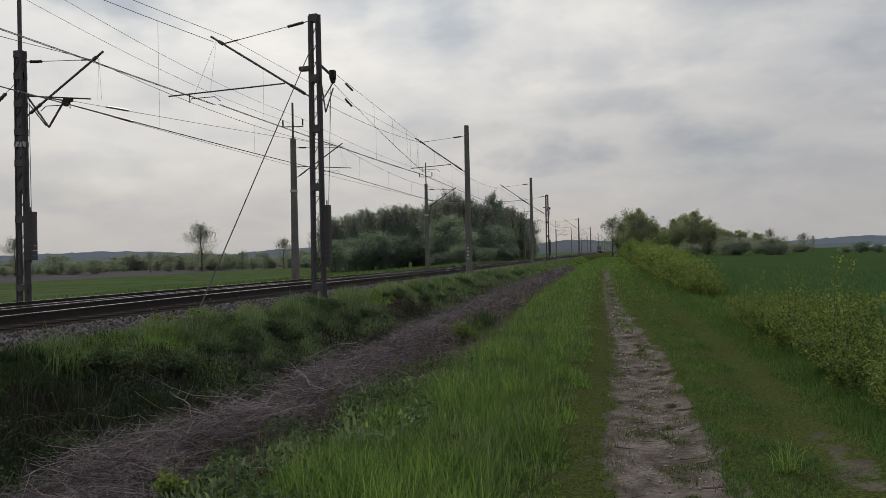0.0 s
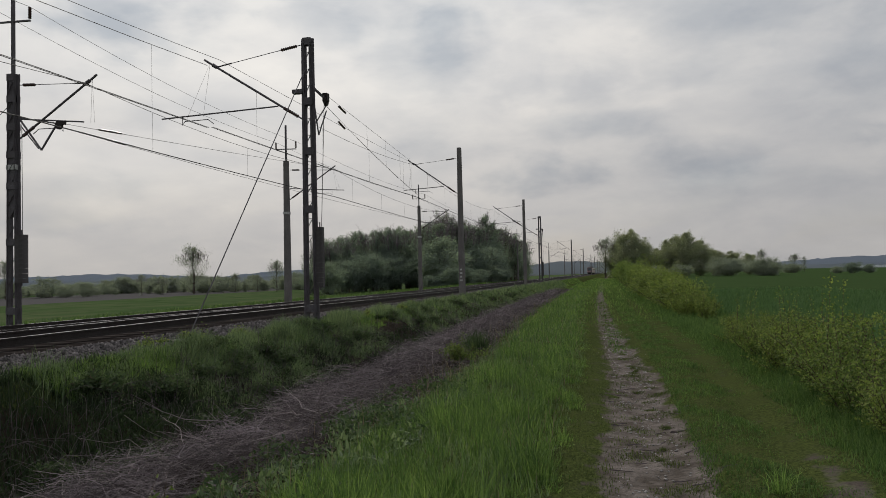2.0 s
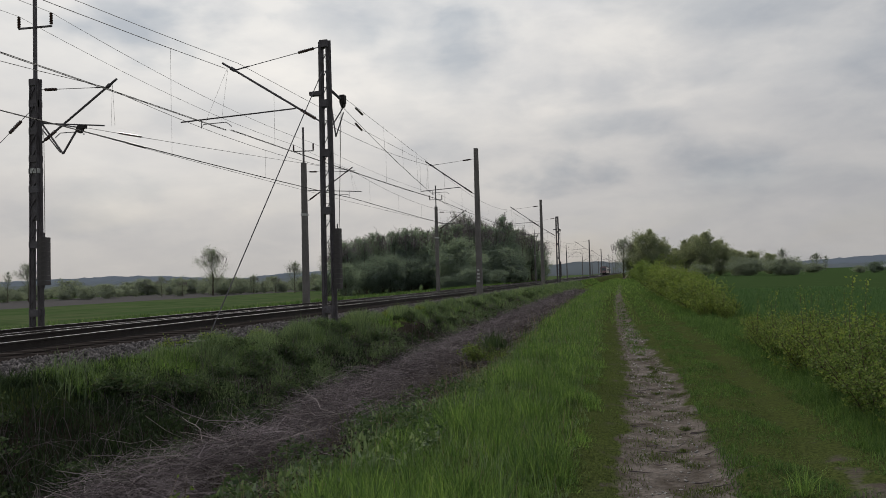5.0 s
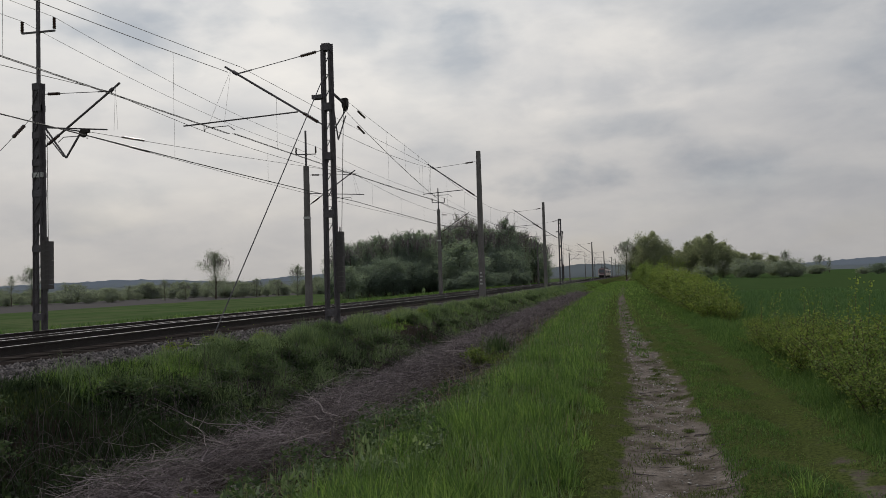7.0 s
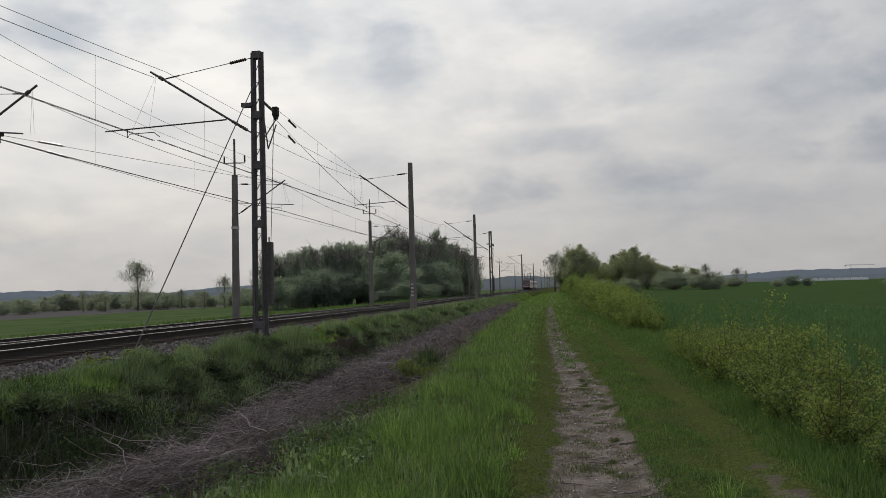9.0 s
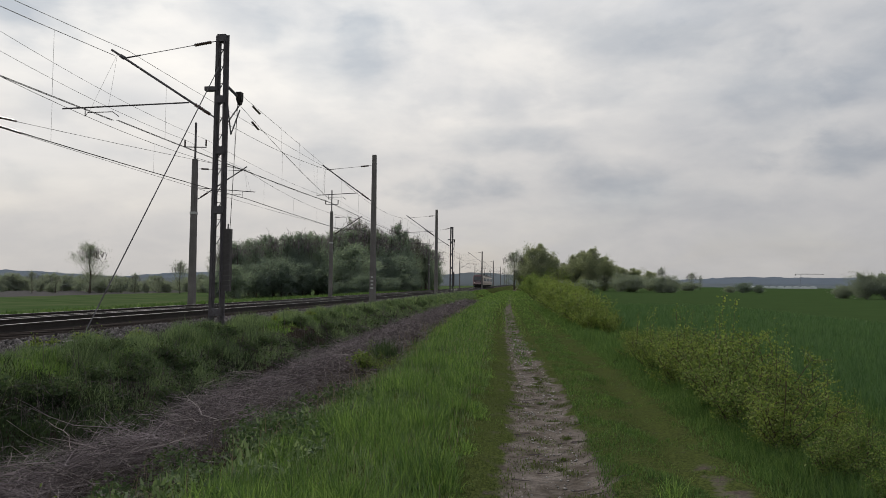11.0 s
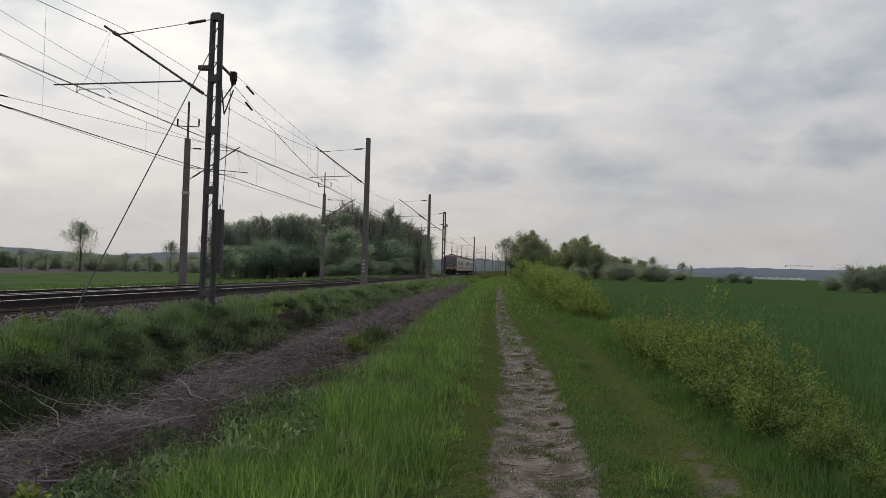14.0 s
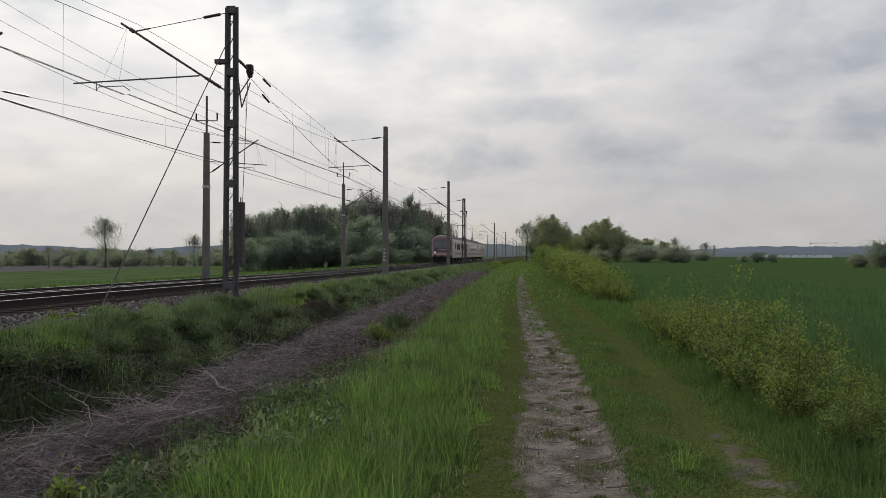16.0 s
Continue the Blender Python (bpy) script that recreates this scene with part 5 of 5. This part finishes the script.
    x, y = x[keep], y[keep]
    c = np.stack([x, y, land(x, y) + q.uniform(0.03, 0.22, len(x)) * np.clip(0.8 + 0.4 * wave(x, y, 0.5, 3.0), 0.3, 1.3)], 1)
    tagged(new("herb_leaves", leaf_mesh("herb_leaves", c, 0.05, WEED, 32, 0.4)), "leafy green herbs crowding the ditch edge", "herbs", kind="stuff")
    n = 16000
    x, y = q.uniform(-7.4, -4.9, n), 5.0 + 24 * q.uniform(0, 1, n) ** 1.6
    keep = wave(x, y, 1.1, 2.0) > -0.1
    x, y = x[keep], y[keep]
    c = np.stack([x, y, land(x, y) + q.uniform(0.02, 0.25, len(x))], 1)
    tagged(new("ditch_leaves", leaf_mesh("ditch_leaves", c, 0.065, WEED_SHADED, 33, 0.4)), "leafy weeds filling the ditch, coloured dark for its shade", "weeds", kind="stuff")
    for k, (x, y, h) in enumerate(((-9.35, 13.6, 0.28), (-9.5, 14.3, 0.24), (-9.2, 14.9, 0.34), (-8.75, 14.6, 0.42), (-9.55, 15.6, 0.22), (-8.9, 16.6, 0.3), (-8.6, 25.4, 0.35), (-8.8, 27.5, 0.4), (-8.5, 29.5, 0.36), (-8.7, 32.0, 0.4))):
        t = make_shrub(200 + k, h, h * 0.8, 8, 500, 0.045, LEAF_YELLOW, "small yellow-green weed growing in the ballast edge", name="ballast_weed", group="ballast weeds")
        t.matrix_basis = pose(x, y, float(land(np.array([x]), np.array([y]))[0]))


def make_trees():
    g = random.Random(9)
    wood = [make_tree(100 + i, 10, 1.8, 0.04, 8000, 0.14, LEAF_WOOD_HAZE if i else LEAF_DARK_HAZE, "slender green copse tree with feathery upright tips", group="copse trees", dens_top=0.45, upright=2.2, fill=0.32, mass=3000, spires=30) for i in range(3)]
    twiggy = make_tree(104, 10, 2.2, 0.3, 3000, 0.12, LEAF_SCRUB_HAZE, "airy half-bare tree standing above the copse", group="tall copse trees", dens_top=0.6, upright=1.8, trunk=0.02, fill=0.15, spires=70)
    dark = make_tree(105, 10, 2.0, 0.1, 7000, 0.17, LEAF_DARK_HAZE, "dark pointed tree standing above the copse", group="tall copse trees", dens_top=0.6, upright=1.2, fill=0.1, mass=1500, spires=30)
    # the copse rises from both ends towards its middle: bearing, angle of its top
    line = [(-22.6, 2.4), (-21.9, 3.0), (-18.7, 3.65), (-16.6, 3.85), (-15.1, 3.5), (-13.6, 4.1), (-12.0, 4.0), (-10.9, 3.9), (-10.1, 3.5), (-8.4, 3.3), (-7.5, 2.85), (-6.4, 2.2)]
    for k in range(44):
        az = -22.5 + 16.1 * (k + g.uniform(0.1, 0.9)) / 44
        d = float(np.interp(az, [-22.5, -12, -6.4], [114, 132, 172])) * g.uniform(0.94, 1.1)
        top = float(np.interp(az, [q for q, _ in line], [q for _, q in line]))
        plant(wood[k % 3], az, d, (2.5 + d * math.tan(radians(top))) * g.uniform(0.94, 1.04), 10, g.uniform(0, 360), g.uniform(1.1, 1.5))
    for pr, az, d, h in ((twiggy, -13.0, 130, 13.4), (twiggy, -12.3, 134, 13.6), (twiggy, -11.2, 134, 12.4), (twiggy, -22.6, 116, 8.2), (dark, -9.5, 142, 13.8), (dark, -9.0, 146, 12.4), (twiggy, -8.0, 150, 11.2), (dark, -10.6, 138, 11.6)):
        plant(pr, az, d, h, 10, g.uniform(0, 360), 1.0)
    for w in (*wood, twiggy, dark):
        drop_proto(w)
    low = [make_tree(120 + i, 5, 2.6, 0.0, 4200, 0.19, m, lab, group="copse edge trees", upright=1.0, fill=0.6, mass=6000) for i, (m, lab) in enumerate(((LEAF_DARK_HAZE, "dark green bushy tree at the copse edge"), (LEAF_WOOD_HAZE, "green bushy tree at the copse edge"), (LEAF_FAR_HAZE, "paler green bushy tree at the copse edge")))]
    for k, az, d, h in ((1, -21.6, 104, 4.2), (0, -20.0, 108, 4.6), (0, -18.2, 110, 5.2), (0, -16.6, 113, 5.0), (0, -15.0, 116, 4.8), (1, -13.5, 118, 5.2), (1, -13.0, 112, 7.2), (0, -11.6, 122, 5.4), (0, -10.4, 128, 6.2), (0, -9.4, 132, 6.4), (1, -8.6, 142, 5.2), (1, -7.4, 165, 4.6), (0, -19.1, 112, 5.6), (0, -17.3, 116, 6.2), (0, -13.9, 122, 6.2), (0, -9.9, 136, 7.4), (1, -12.4, 108, 3.2), (1, -6.9, 190, 5.0), (1, -22.9, 112, 3.2)):
        plant(low[k], az, d, h, 5, g.uniform(0, 360), 1.1)
    for k in range(7):
        az = -14.0 + 6.5 * (k + g.random()) / 7
        plant(low[k % 2], az, float(np.interp(az, [-22.6, -12, -7], [102, 106, 140])), g.uniform(1.6, 3.0), 5, g.uniform(0, 360), 1.5)
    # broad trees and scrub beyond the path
    broad = [make_tree(140 + i, 12, 5.8, 0.0, 9000, 0.34, LEAF_FAR_HAZE, "broad rounded leafy willow tree", group="willows beyond the field", upright=0.5, fill=0.3, mass=15000) for i in range(2)]
    for i, (az, d, h, w) in enumerate(((1.3, 200, 12.4, 0.82), (2.3, 206, 9.6, 0.7), (0.3, 205, 9.0, 0.7), (5.1, 200, 11.4, 0.85), (4.0, 206, 9.8, 0.8), (6.2, 205, 9.4, 0.8), (3.2, 214, 7.8, 0.8), (7.3, 215, 7.0, 1.0), (8.3, 215, 6.4, 1.0), (9.5, 220, 5.8, 1.0))):
        plant(broad[i % 2], az, d, h, 12, g.uniform(0, 360), w)
    scrub = [make_tree(150 + i, 4, 3.4, 0.0, 5200, 0.22, m, lab, group="scrub mounds", upright=0.35, fill=0.5, mass=6000) for i, (m, lab) in enumerate(((LEAF_SCRUB_HAZE, "rounded scrub bush in the field, greyed by painted haze"), (LEAF_DARK_HAZE, "dark rounded scrub bush in the field")))]
    for k, az, d, h, w in ((0, 8.0, 178, 4.0, 1.3), (0, 10.4, 172, 3.5, 1.35), (0, 4.9, 185, 2.8, 1.2), (0, 3.0, 185, 2.6, 1.2), (0, 10.9, 175, 2.6, 1.1), (1, 15.9, 190, 2.4, 1.0), (1, 16.9, 190, 1.9, 1.0), (0, 15.0, 200, 1.6, 1.2), (0, 23.5, 118, 3.4, 0.7), (0, 24.8, 118, 3.6, 0.8), (0, 22.2, 122, 1.9, 1.0), (0, 26.2, 120, 3.4, 1.0), (0, 27.5, 125, 3.4, 1.2), (0, 12.2, 240, 2.6, 1.5)):
        plant(scrub[k], az, d, h, 4, g.uniform(0, 360), w)
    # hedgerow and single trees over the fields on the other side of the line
    airy = make_tree(160, 9, 3.0, 0.06, 9500, 0.12, LEAF_SCRUB_HAZE, "sparse spring tree with bare fine twigs", group="field trees", upright=1.5, trunk=0.018, fill=0.35, spires=40)
    slim = make_tree(161, 9, 2.0, 0.12, 8000, 0.09, LEAF_SCRUB_HAZE, "slender half-bare spring tree", group="field trees", upright=1.7, trunk=0.015, fill=0.1)
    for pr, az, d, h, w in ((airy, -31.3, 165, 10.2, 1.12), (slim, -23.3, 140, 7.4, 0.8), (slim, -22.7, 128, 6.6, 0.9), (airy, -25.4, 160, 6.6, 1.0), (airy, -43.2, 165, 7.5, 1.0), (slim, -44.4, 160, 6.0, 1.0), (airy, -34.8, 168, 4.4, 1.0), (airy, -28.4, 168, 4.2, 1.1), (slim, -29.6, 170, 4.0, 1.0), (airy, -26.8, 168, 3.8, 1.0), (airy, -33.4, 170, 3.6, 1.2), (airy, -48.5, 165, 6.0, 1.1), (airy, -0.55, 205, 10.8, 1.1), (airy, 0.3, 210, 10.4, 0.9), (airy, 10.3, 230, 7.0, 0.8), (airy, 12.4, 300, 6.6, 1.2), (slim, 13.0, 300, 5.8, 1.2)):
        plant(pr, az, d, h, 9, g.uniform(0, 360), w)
    row = [make_tree(154 + i, 4, 3.0, 0.0, 1100, 0.34, LEAF_SCRUB_HAZE, "field hedge bush in spring leaf, greyed by painted haze", group="field hedge bushes", upright=0.8, fill=0.45, mass=1300) for i in range(2)]
    for k in range(150):
        az = -57 + 35 * (k + g.random()) / 150
        plant(row[k % 2], az, g.uniform(165, 240), g.choice((g.uniform(1.4, 2.2), g.uniform(1.8, 2.8), g.uniform(2.4, 3.9))), 4, g.uniform(0, 360), g.uniform(0.8, 1.3))
    for pr in (*low, *broad, *scrub, *row, airy, slim):
        drop_proto(pr)


def ridge(name, d, az0, az1, heights, mat, label, jag=0.0, seed=1):
    """A long far rise of the land, with a wooded, uneven top."""
    g = np.random.default_rng(seed)
    az = np.linspace(az0, az1, 700)
    h = np.interp(az, [a for a, _ in heights], [b for _, b in heights])
    h = h + jag * np.abs(np.convolve(g.normal(0, 1, 700), np.ones(3) / 3, "same")) + jag * 0.6 * np.convolve(g.normal(0, 1, 700), np.ones(25) / 5, "same")
    x, y = d * np.sin(np.radians(az)), d * np.cos(np.radians(az))
    v = np.concatenate([np.stack([x, y, np.full(700, -4.0)], 1), np.stack([x, y, np.maximum(h, -1.0)], 1), np.stack([x * 1.06, y * 1.06, np.full(700, -4.0)], 1)])
    i = np.arange(699)
    q = np.concatenate([np.stack([i, i + 1, i + 701, i + 700], 1), np.stack([i + 700, i + 701, i + 1401, i + 1400], 1)])
    tagged(new(name, raw_mesh(name, v, q, np.zeros((0, 3), int), mat)), label, "backdrop", kind="structure")


def make_distance():
    # aerial haze is put into both base colours as pale blue-grey
    blue = material("haze_tinted_hills", (0.36, 0.40, 0.46), (0.31, 0.35, 0.41), 0.004, 1.0, spec=0.0)
    haze = material("haze_tinted_treeline", (0.33, 0.36, 0.375), (0.285, 0.315, 0.33), 0.02, 1.0, spec=0.0)
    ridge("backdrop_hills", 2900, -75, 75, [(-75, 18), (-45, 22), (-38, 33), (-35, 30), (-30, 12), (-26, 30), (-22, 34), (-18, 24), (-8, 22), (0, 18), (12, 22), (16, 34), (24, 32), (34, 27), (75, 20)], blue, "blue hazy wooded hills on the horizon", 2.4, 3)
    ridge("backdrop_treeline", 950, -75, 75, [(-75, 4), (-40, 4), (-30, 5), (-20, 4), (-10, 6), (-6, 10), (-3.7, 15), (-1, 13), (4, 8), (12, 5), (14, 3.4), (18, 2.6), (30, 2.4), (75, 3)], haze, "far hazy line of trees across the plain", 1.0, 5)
    # a tower crane and a long greenhouse on the plain
    c = thing("tower_crane", "slim pale tower crane far over the plain", "crane", m=pose(*polar(19.6, 1900)[:2], 0, 0, 0, -20))
    b = Build()
    for sx in (-0.8, 0.8):
        for sy in (-0.8, 0.8):
            b.beam((sx, sy, -1), (sx, sy, 30), 0.25)
    for k in range(15):
        b.beam((-0.8, -0.8, k * 2), (0.8, -0.8, k * 2 + 2), 0.15)
    grey = material("galvanised_grey", (0.3, 0.3, 0.31), (0.22, 0.22, 0.23), 0.5, 0.6)
    part("tower", b.mesh("tower", grey), c)
    b = Build().beam((-12, 0, 30), (48, 0, 30), 0.5).beam((-12, 0, 31.4), (40, 0, 31.4), 0.25).beam((40, 0, 31.4), (48, 0, 30), 0.25)
    for k in range(20):
        b.beam((-10 + k * 2.6, 0, 30), (-8.7 + k * 2.6, 0, 31.4), 0.15)
    part("jib", b.mesh("jib", grey), c)
    part("counterweight", Build().box((-10.5, 0, 28.8), (3, 1.4, 2.2)).mesh("counterweight", CONCRETE), c)
    gx, gy, _ = polar(18.6, 700)
    h = thing("greenhouse", "long low white greenhouse at the field's end", "greenhouse", m=pose(gx, gy, 0, 0, 0, -18))
    film = material("white_greenhouse_film", (0.75, 0.77, 0.8), (0.62, 0.65, 0.68), 0.3, 0.5)
    for k in range(9):
        b = Build()
        n = 8
        for yy in (0, 20):
            for j in range(n + 1):
                a = math.pi * j / n
                b.v.append((k * 6.2 - 28 - 3 * math.cos(a), yy, 1.2 + 0.9 * math.sin(a) if 0 < j < n else 0.0))
        b.f = [[j, j + 1, n + 2 + j, n + 1 + j] for j in range(n)] + [list(range(n, -1, -1)), list(range(n + 1, 2 * n + 2))]
        part("tunnel", b.mesh("tunnel", film), h)


MOSSY = material("mossy_concrete", (0.05, 0.05, 0.04), (0.025, 0.03, 0.02), 4.0, 0.95, bump=0.4, fine=18.0)


def make_culvert():
    t = thing("culvert_headwall", "weathered concrete culvert headwall in the ditch bank", "culvert", m=pose(-7.0, 10.5, -1.0, 0, 0, 4))
    b = Build().box((0, 0, 0.3), (0.18, 0.85, 0.5))
    part("wall", b.mesh("wall", MOSSY), t)
    part("pipe", Build().tube([(-0.1, 0.1, 0.2), (0.16, 0.1, 0.2)], 0.16, 14, cap=False).mesh("pipe", MOSSY), t, "mossy drain pipe mouth")


make_hedge()
make_trees()
make_distance()
make_culvert()


# ---- train ----
def make_train():
    cream = material("pale_rose_train_paint", (0.66, 0.58, 0.52), (0.54, 0.47, 0.43), 0.8, 0.45, fine=6.0)
    orange = material("orange_red_train_paint", (0.32, 0.2, 0.215), (0.25, 0.155, 0.17), 0.9, 0.42, fine=8.0)
    rose = material("faded_rose_door_paint", (0.58, 0.45, 0.41), (0.47, 0.36, 0.33), 0.9, 0.42, fine=8.0)
    violet = material("dull_violet_train_paint", (0.15, 0.10, 0.125), (0.11, 0.08, 0.095), 0.9, 0.45, fine=8.0)
    roofm = material("sooty_roof_paint", (0.13, 0.12, 0.115), (0.08, 0.075, 0.07), 0.7, 0.8)
    glass = material("dark_window_glass", (0.02, 0.023, 0.026), (0.015, 0.016, 0.018), 2.0, 0.08, spec=0.6)
    black = material("sooty_running_gear", (0.03, 0.027, 0.025), (0.02, 0.017, 0.015), 3.0, 0.8)
    lamp = material("lit_headlamp", (0.9, 0.88, 0.8), None, 5.0, 0.3, emit=((1.0, 0.95, 0.85), 0.35))
    dull = material("unlit_lamp_glass", (0.35, 0.33, 0.32), None, 5.0, 0.2)
    # the reflected sky is put into this glass's base colour as blue-grey
    screen = material("sky_toned_windscreen_glass", (0.15, 0.165, 0.185), (0.11, 0.12, 0.135), 2.0, 0.1, spec=0.6)
    t = thing("electric_train", "rose and orange three-car electric commuter train with dark windscreen", "train")
    sec = [(-1.38, 0.78), (-1.44, 1.05), (-1.44, 2.85), (-1.36, 3.22)]
    rsec = [(-1.36, 3.22), (-1.15, 3.5), (-0.7, 3.7), (0.0, 3.78), (0.7, 3.7), (1.15, 3.5), (1.36, 3.22)]

    def loft(rings, closed=True):
        b = Build()
        n = len(rings[0])
        for r in rings:
            b.v += r
        for i in range(len(rings) - 1):
            for j in range(n if closed else n - 1):
                k = (j + 1) % n
                b.f.append([i * n + j, i * n + k, (i + 1) * n + k, (i + 1) * n + j])
        if closed:
            b.f += [list(range(n))[::-1], [(len(rings) - 1) * n + j for j in range(n)]]
        return b

    full = sec + [(-x, z) for x, z in sec[::-1]]
    y = 0.0
    for car, length in enumerate((20.7, 21.57, 20.7)):
        y0, y1 = y, y + length
        head, tail = car == 0, car == 2
        rings = []
        if head:
            rings.append([(x * 0.93, y0, z) for x, z in full])
            rings.append([(x, y0 + 0.55, z) for x, z in full])
        else:
            rings.append([(x, y0 + 0.2, z) for x, z in full])
        rings.append([(x, y1 - 0.2, z) for x, z in full])
        body = part("car_body", loft(rings).mesh("car_body", cream), t)
        rr = []
        if head:
            rr.append([(x * 0.9, y0 + 0.02, 3.22 + (z - 3.22) * 0.62) for x, z in rsec])
            rr.append([(x, y0 + 0.75, z) for x, z in rsec])
        else:
            rr.append([(x, y0 + 0.2, z) for x, z in rsec])
        rr.append([(x, y1 - 0.2, z) for x, z in rsec])
        part("roof", loft(rr).mesh("roof", roofm), t, "sooty grey arched roof")
        # side windows and doors
        doors = [y0 + length * f for f in (0.13, 0.5, 0.87)]
        pane = Build().box((0, 0, 0), (0.02, 1.15, 0.85)).mesh("window", glass)
        leaf = Build().box((0, 0, 0), (0.03, 1.3, 2.0)).mesh("door", rose)
        dglass = Build().box((0, 0, 0), (0.02, 0.42, 0.75)).mesh("pane", glass)
        for s in (-1, 1):
            for d in doors:
                ob = part("door", leaf, body, "rose double door")
                ob.location = (s * 1.445, d, 1.98)
                for o in (-0.3, 0.3):
                    gl = new("pane", dglass)
                    gl.parent = body
                    gl.location = (s * 1.462, d + o, 2.35)
            k = y0 + 1.9
            while k < y1 - 1.6:
                if min(abs(k - d) for d in doors) > 1.3:
                    ob = part("window", pane, body)
                    ob.location = (s * 1.442, k, 2.28)
                k += 1.5
            st = part("stripe", Build().box((s * 1.437, (y0 + y1) / 2, 1.35), (0.02, length - 1.6, 0.26)).mesh("stripe", orange), body, "orange band below the windows")
        # running gear
        for by in (y0 + 3.2, y1 - 3.2):
            bog = part("bogie", Build().box((-1.0, by, 0.5), (0.12, 3.2, 0.3)).box((1.0, by, 0.5), (0.12, 3.2, 0.3)).box((0, by, 0.55), (2.0, 0.5, 0.25)).mesh("bogie", black), t)
            for wy in (by - 1.2, by + 1.2):
                part("axle", Build().tube([(-0.95, wy, 0.46), (0.95, wy, 0.46)], 0.08, 8).mesh("axle", black), bog)
                for s in (-1, 1):
                    part("wheel", Build().tube([(s * 0.70, wy, 0.46), (s * 0.83, wy, 0.46)], 0.46, 18).mesh("wheel", black), bog)
        ub = Build().box((0, (y0 + y1) / 2, 0.92), (2.6, length - 0.8, 0.3))
        for k in range(5):
            ub.box(((-1) ** k * 0.75, y0 + 6.2 + k * length * 0.1, 0.58), (0.9, 1.7, 0.5))
        part("underframe", ub.mesh("underframe", black), t)
        for k in range(4):
            part("roof_vent", Build().box((0, y0 + 3 + k * 4.6, 3.84), (0.7, 0.9, 0.2)).mesh("roof_vent", roofm), t)
        if not tail:
            part("gangway", Build().box((0, y1 + 0.08, 2.1), (1.5, 0.6, 2.4)).mesh("gangway", black), t, "black rubber gangway bellows")
        y = y1 + 0.15
    # driving end
    def plate(pts, y, name, mat, label="", th=0.03):
        b = Build()
        n = len(pts)
        b.v = [(x, y, z) for x, z in pts] + [(x, y + th, z) for x, z in pts]
        b.f = [list(range(n)), list(range(2 * n - 1, n - 1, -1))] + [[j, n + j, n + (j + 1) % n, (j + 1) % n] for j in range(n)]
        return part(name, b.mesh(name, mat), t, label)

    plate([(-1.30, 0.95), (1.30, 0.95), (1.33, 2.9), (1.2, 3.3), (0.75, 3.55), (-0.75, 3.55), (-1.2, 3.3), (-1.33, 2.9)], -0.03, "front_panel", orange, "orange front frame")
    plate([(-1.08, 1.55), (1.08, 1.55), (1.10, 3.0), (0.95, 3.18), (-0.95, 3.18), (-1.10, 3.0)], -0.06, "front_field", violet, "dull violet field of the front")
    for s in (-1, 1):
        x0, x1 = sorted((s * 0.04, s * 1.02))
        plate([(x0, 2.08), (x1, 2.08), (x1, 3.06), (x0, 3.06)], -0.075, "windscreen", screen)
    plate([(-0.55, 1.75), (0.55, 1.75), (0.55, 1.92), (-0.55, 1.92)], -0.075, "front_rail", dull, "pale handrail strip")
    plate([(-1.22, 1.2), (1.22, 1.2), (1.22, 1.36), (-1.22, 1.36)], -0.05, "front_band", rose, "pale band with the lamps")
    for s, m, lab in ((-1, lamp, "lit white headlamp"), (1, dull, "unlit headlamp")):
        part("headlamp", Build().tube([(s * 0.98, -0.14, 1.5), (s * 0.98, -0.03, 1.5)], 0.11, 12).mesh("headlamp", m), t, lab)
    part("headlamp", Build().tube([(0.0, -0.10, 3.36), (0.0, -0.02, 3.36)], 0.11, 12).mesh("headlamp", dull), t)
    part("buffer_beam", Build().box((0, -0.05, 0.8), (2.6, 0.2, 0.32)).mesh("buffer_beam", black), t)
    for s in (-1, 1):
        part("buffer", Build().tube([(s * 0.88, -0.5, 0.98), (s * 0.88, 0.0, 0.98)], 0.09, 10).tube([(s * 0.88, -0.54, 0.98), (s * 0.88, -0.5, 0.98)], 0.2, 14).mesh("buffer", black), t)
    part("snow_plough", Build().box((0, -0.1, 0.4), (2.3, 0.06, 0.42), Euler((0.3, 0, 0)).to_matrix()).mesh("snow_plough", black), t)
    part("coupler", Build().box((0, -0.45, 0.95), (0.28, 0.8, 0.25)).mesh("coupler", black), t)
    # collectors on the middle car
    for py, up in ((24.0, 5.95), (39.0, 4.25)):
        fr = Build()
        for s in (-0.55, 0.55):
            fr.beam((s, py - 0.9, 3.95), (s, py + 0.9, 3.95), 0.07)
            for e in (-1, 1):
                midz = 3.95 + (up - 3.95) * 0.5
                fr.beam((s, py + e * 0.5, 3.98), (s * 0.95, py + e * 1.05, midz), 0.045)
                fr.beam((s * 0.95, py + e * 1.05, midz), (s * 0.9, py + e * 0.15, up), 0.035)
        p = part("pantograph", fr.mesh("pantograph", black), t)
        part("collector_head", Build().tube([(-0.95, py, up - 0.12), (-0.7, py, up), (0.7, py, up), (0.95, py, up - 0.12)], 0.035, 6).mesh("collector_head", black), p)
        for s in (-0.5, 0.5):
            for e in (-0.7, 0.7):
                part("insulator", Build().tube([(s, py + e, 3.7), (s, py + e, 3.92)], 0.07, 8).mesh("insulator", PORCELAIN), p)
    return t


train = make_train()


def motions():
    speed, y_end = 21.6, 96.6
    walk(train, [(k * 0.5, pose(-11.85, y_end + speed * (16 - k * 0.5), 0.49)) for k in range(33)])


motions()
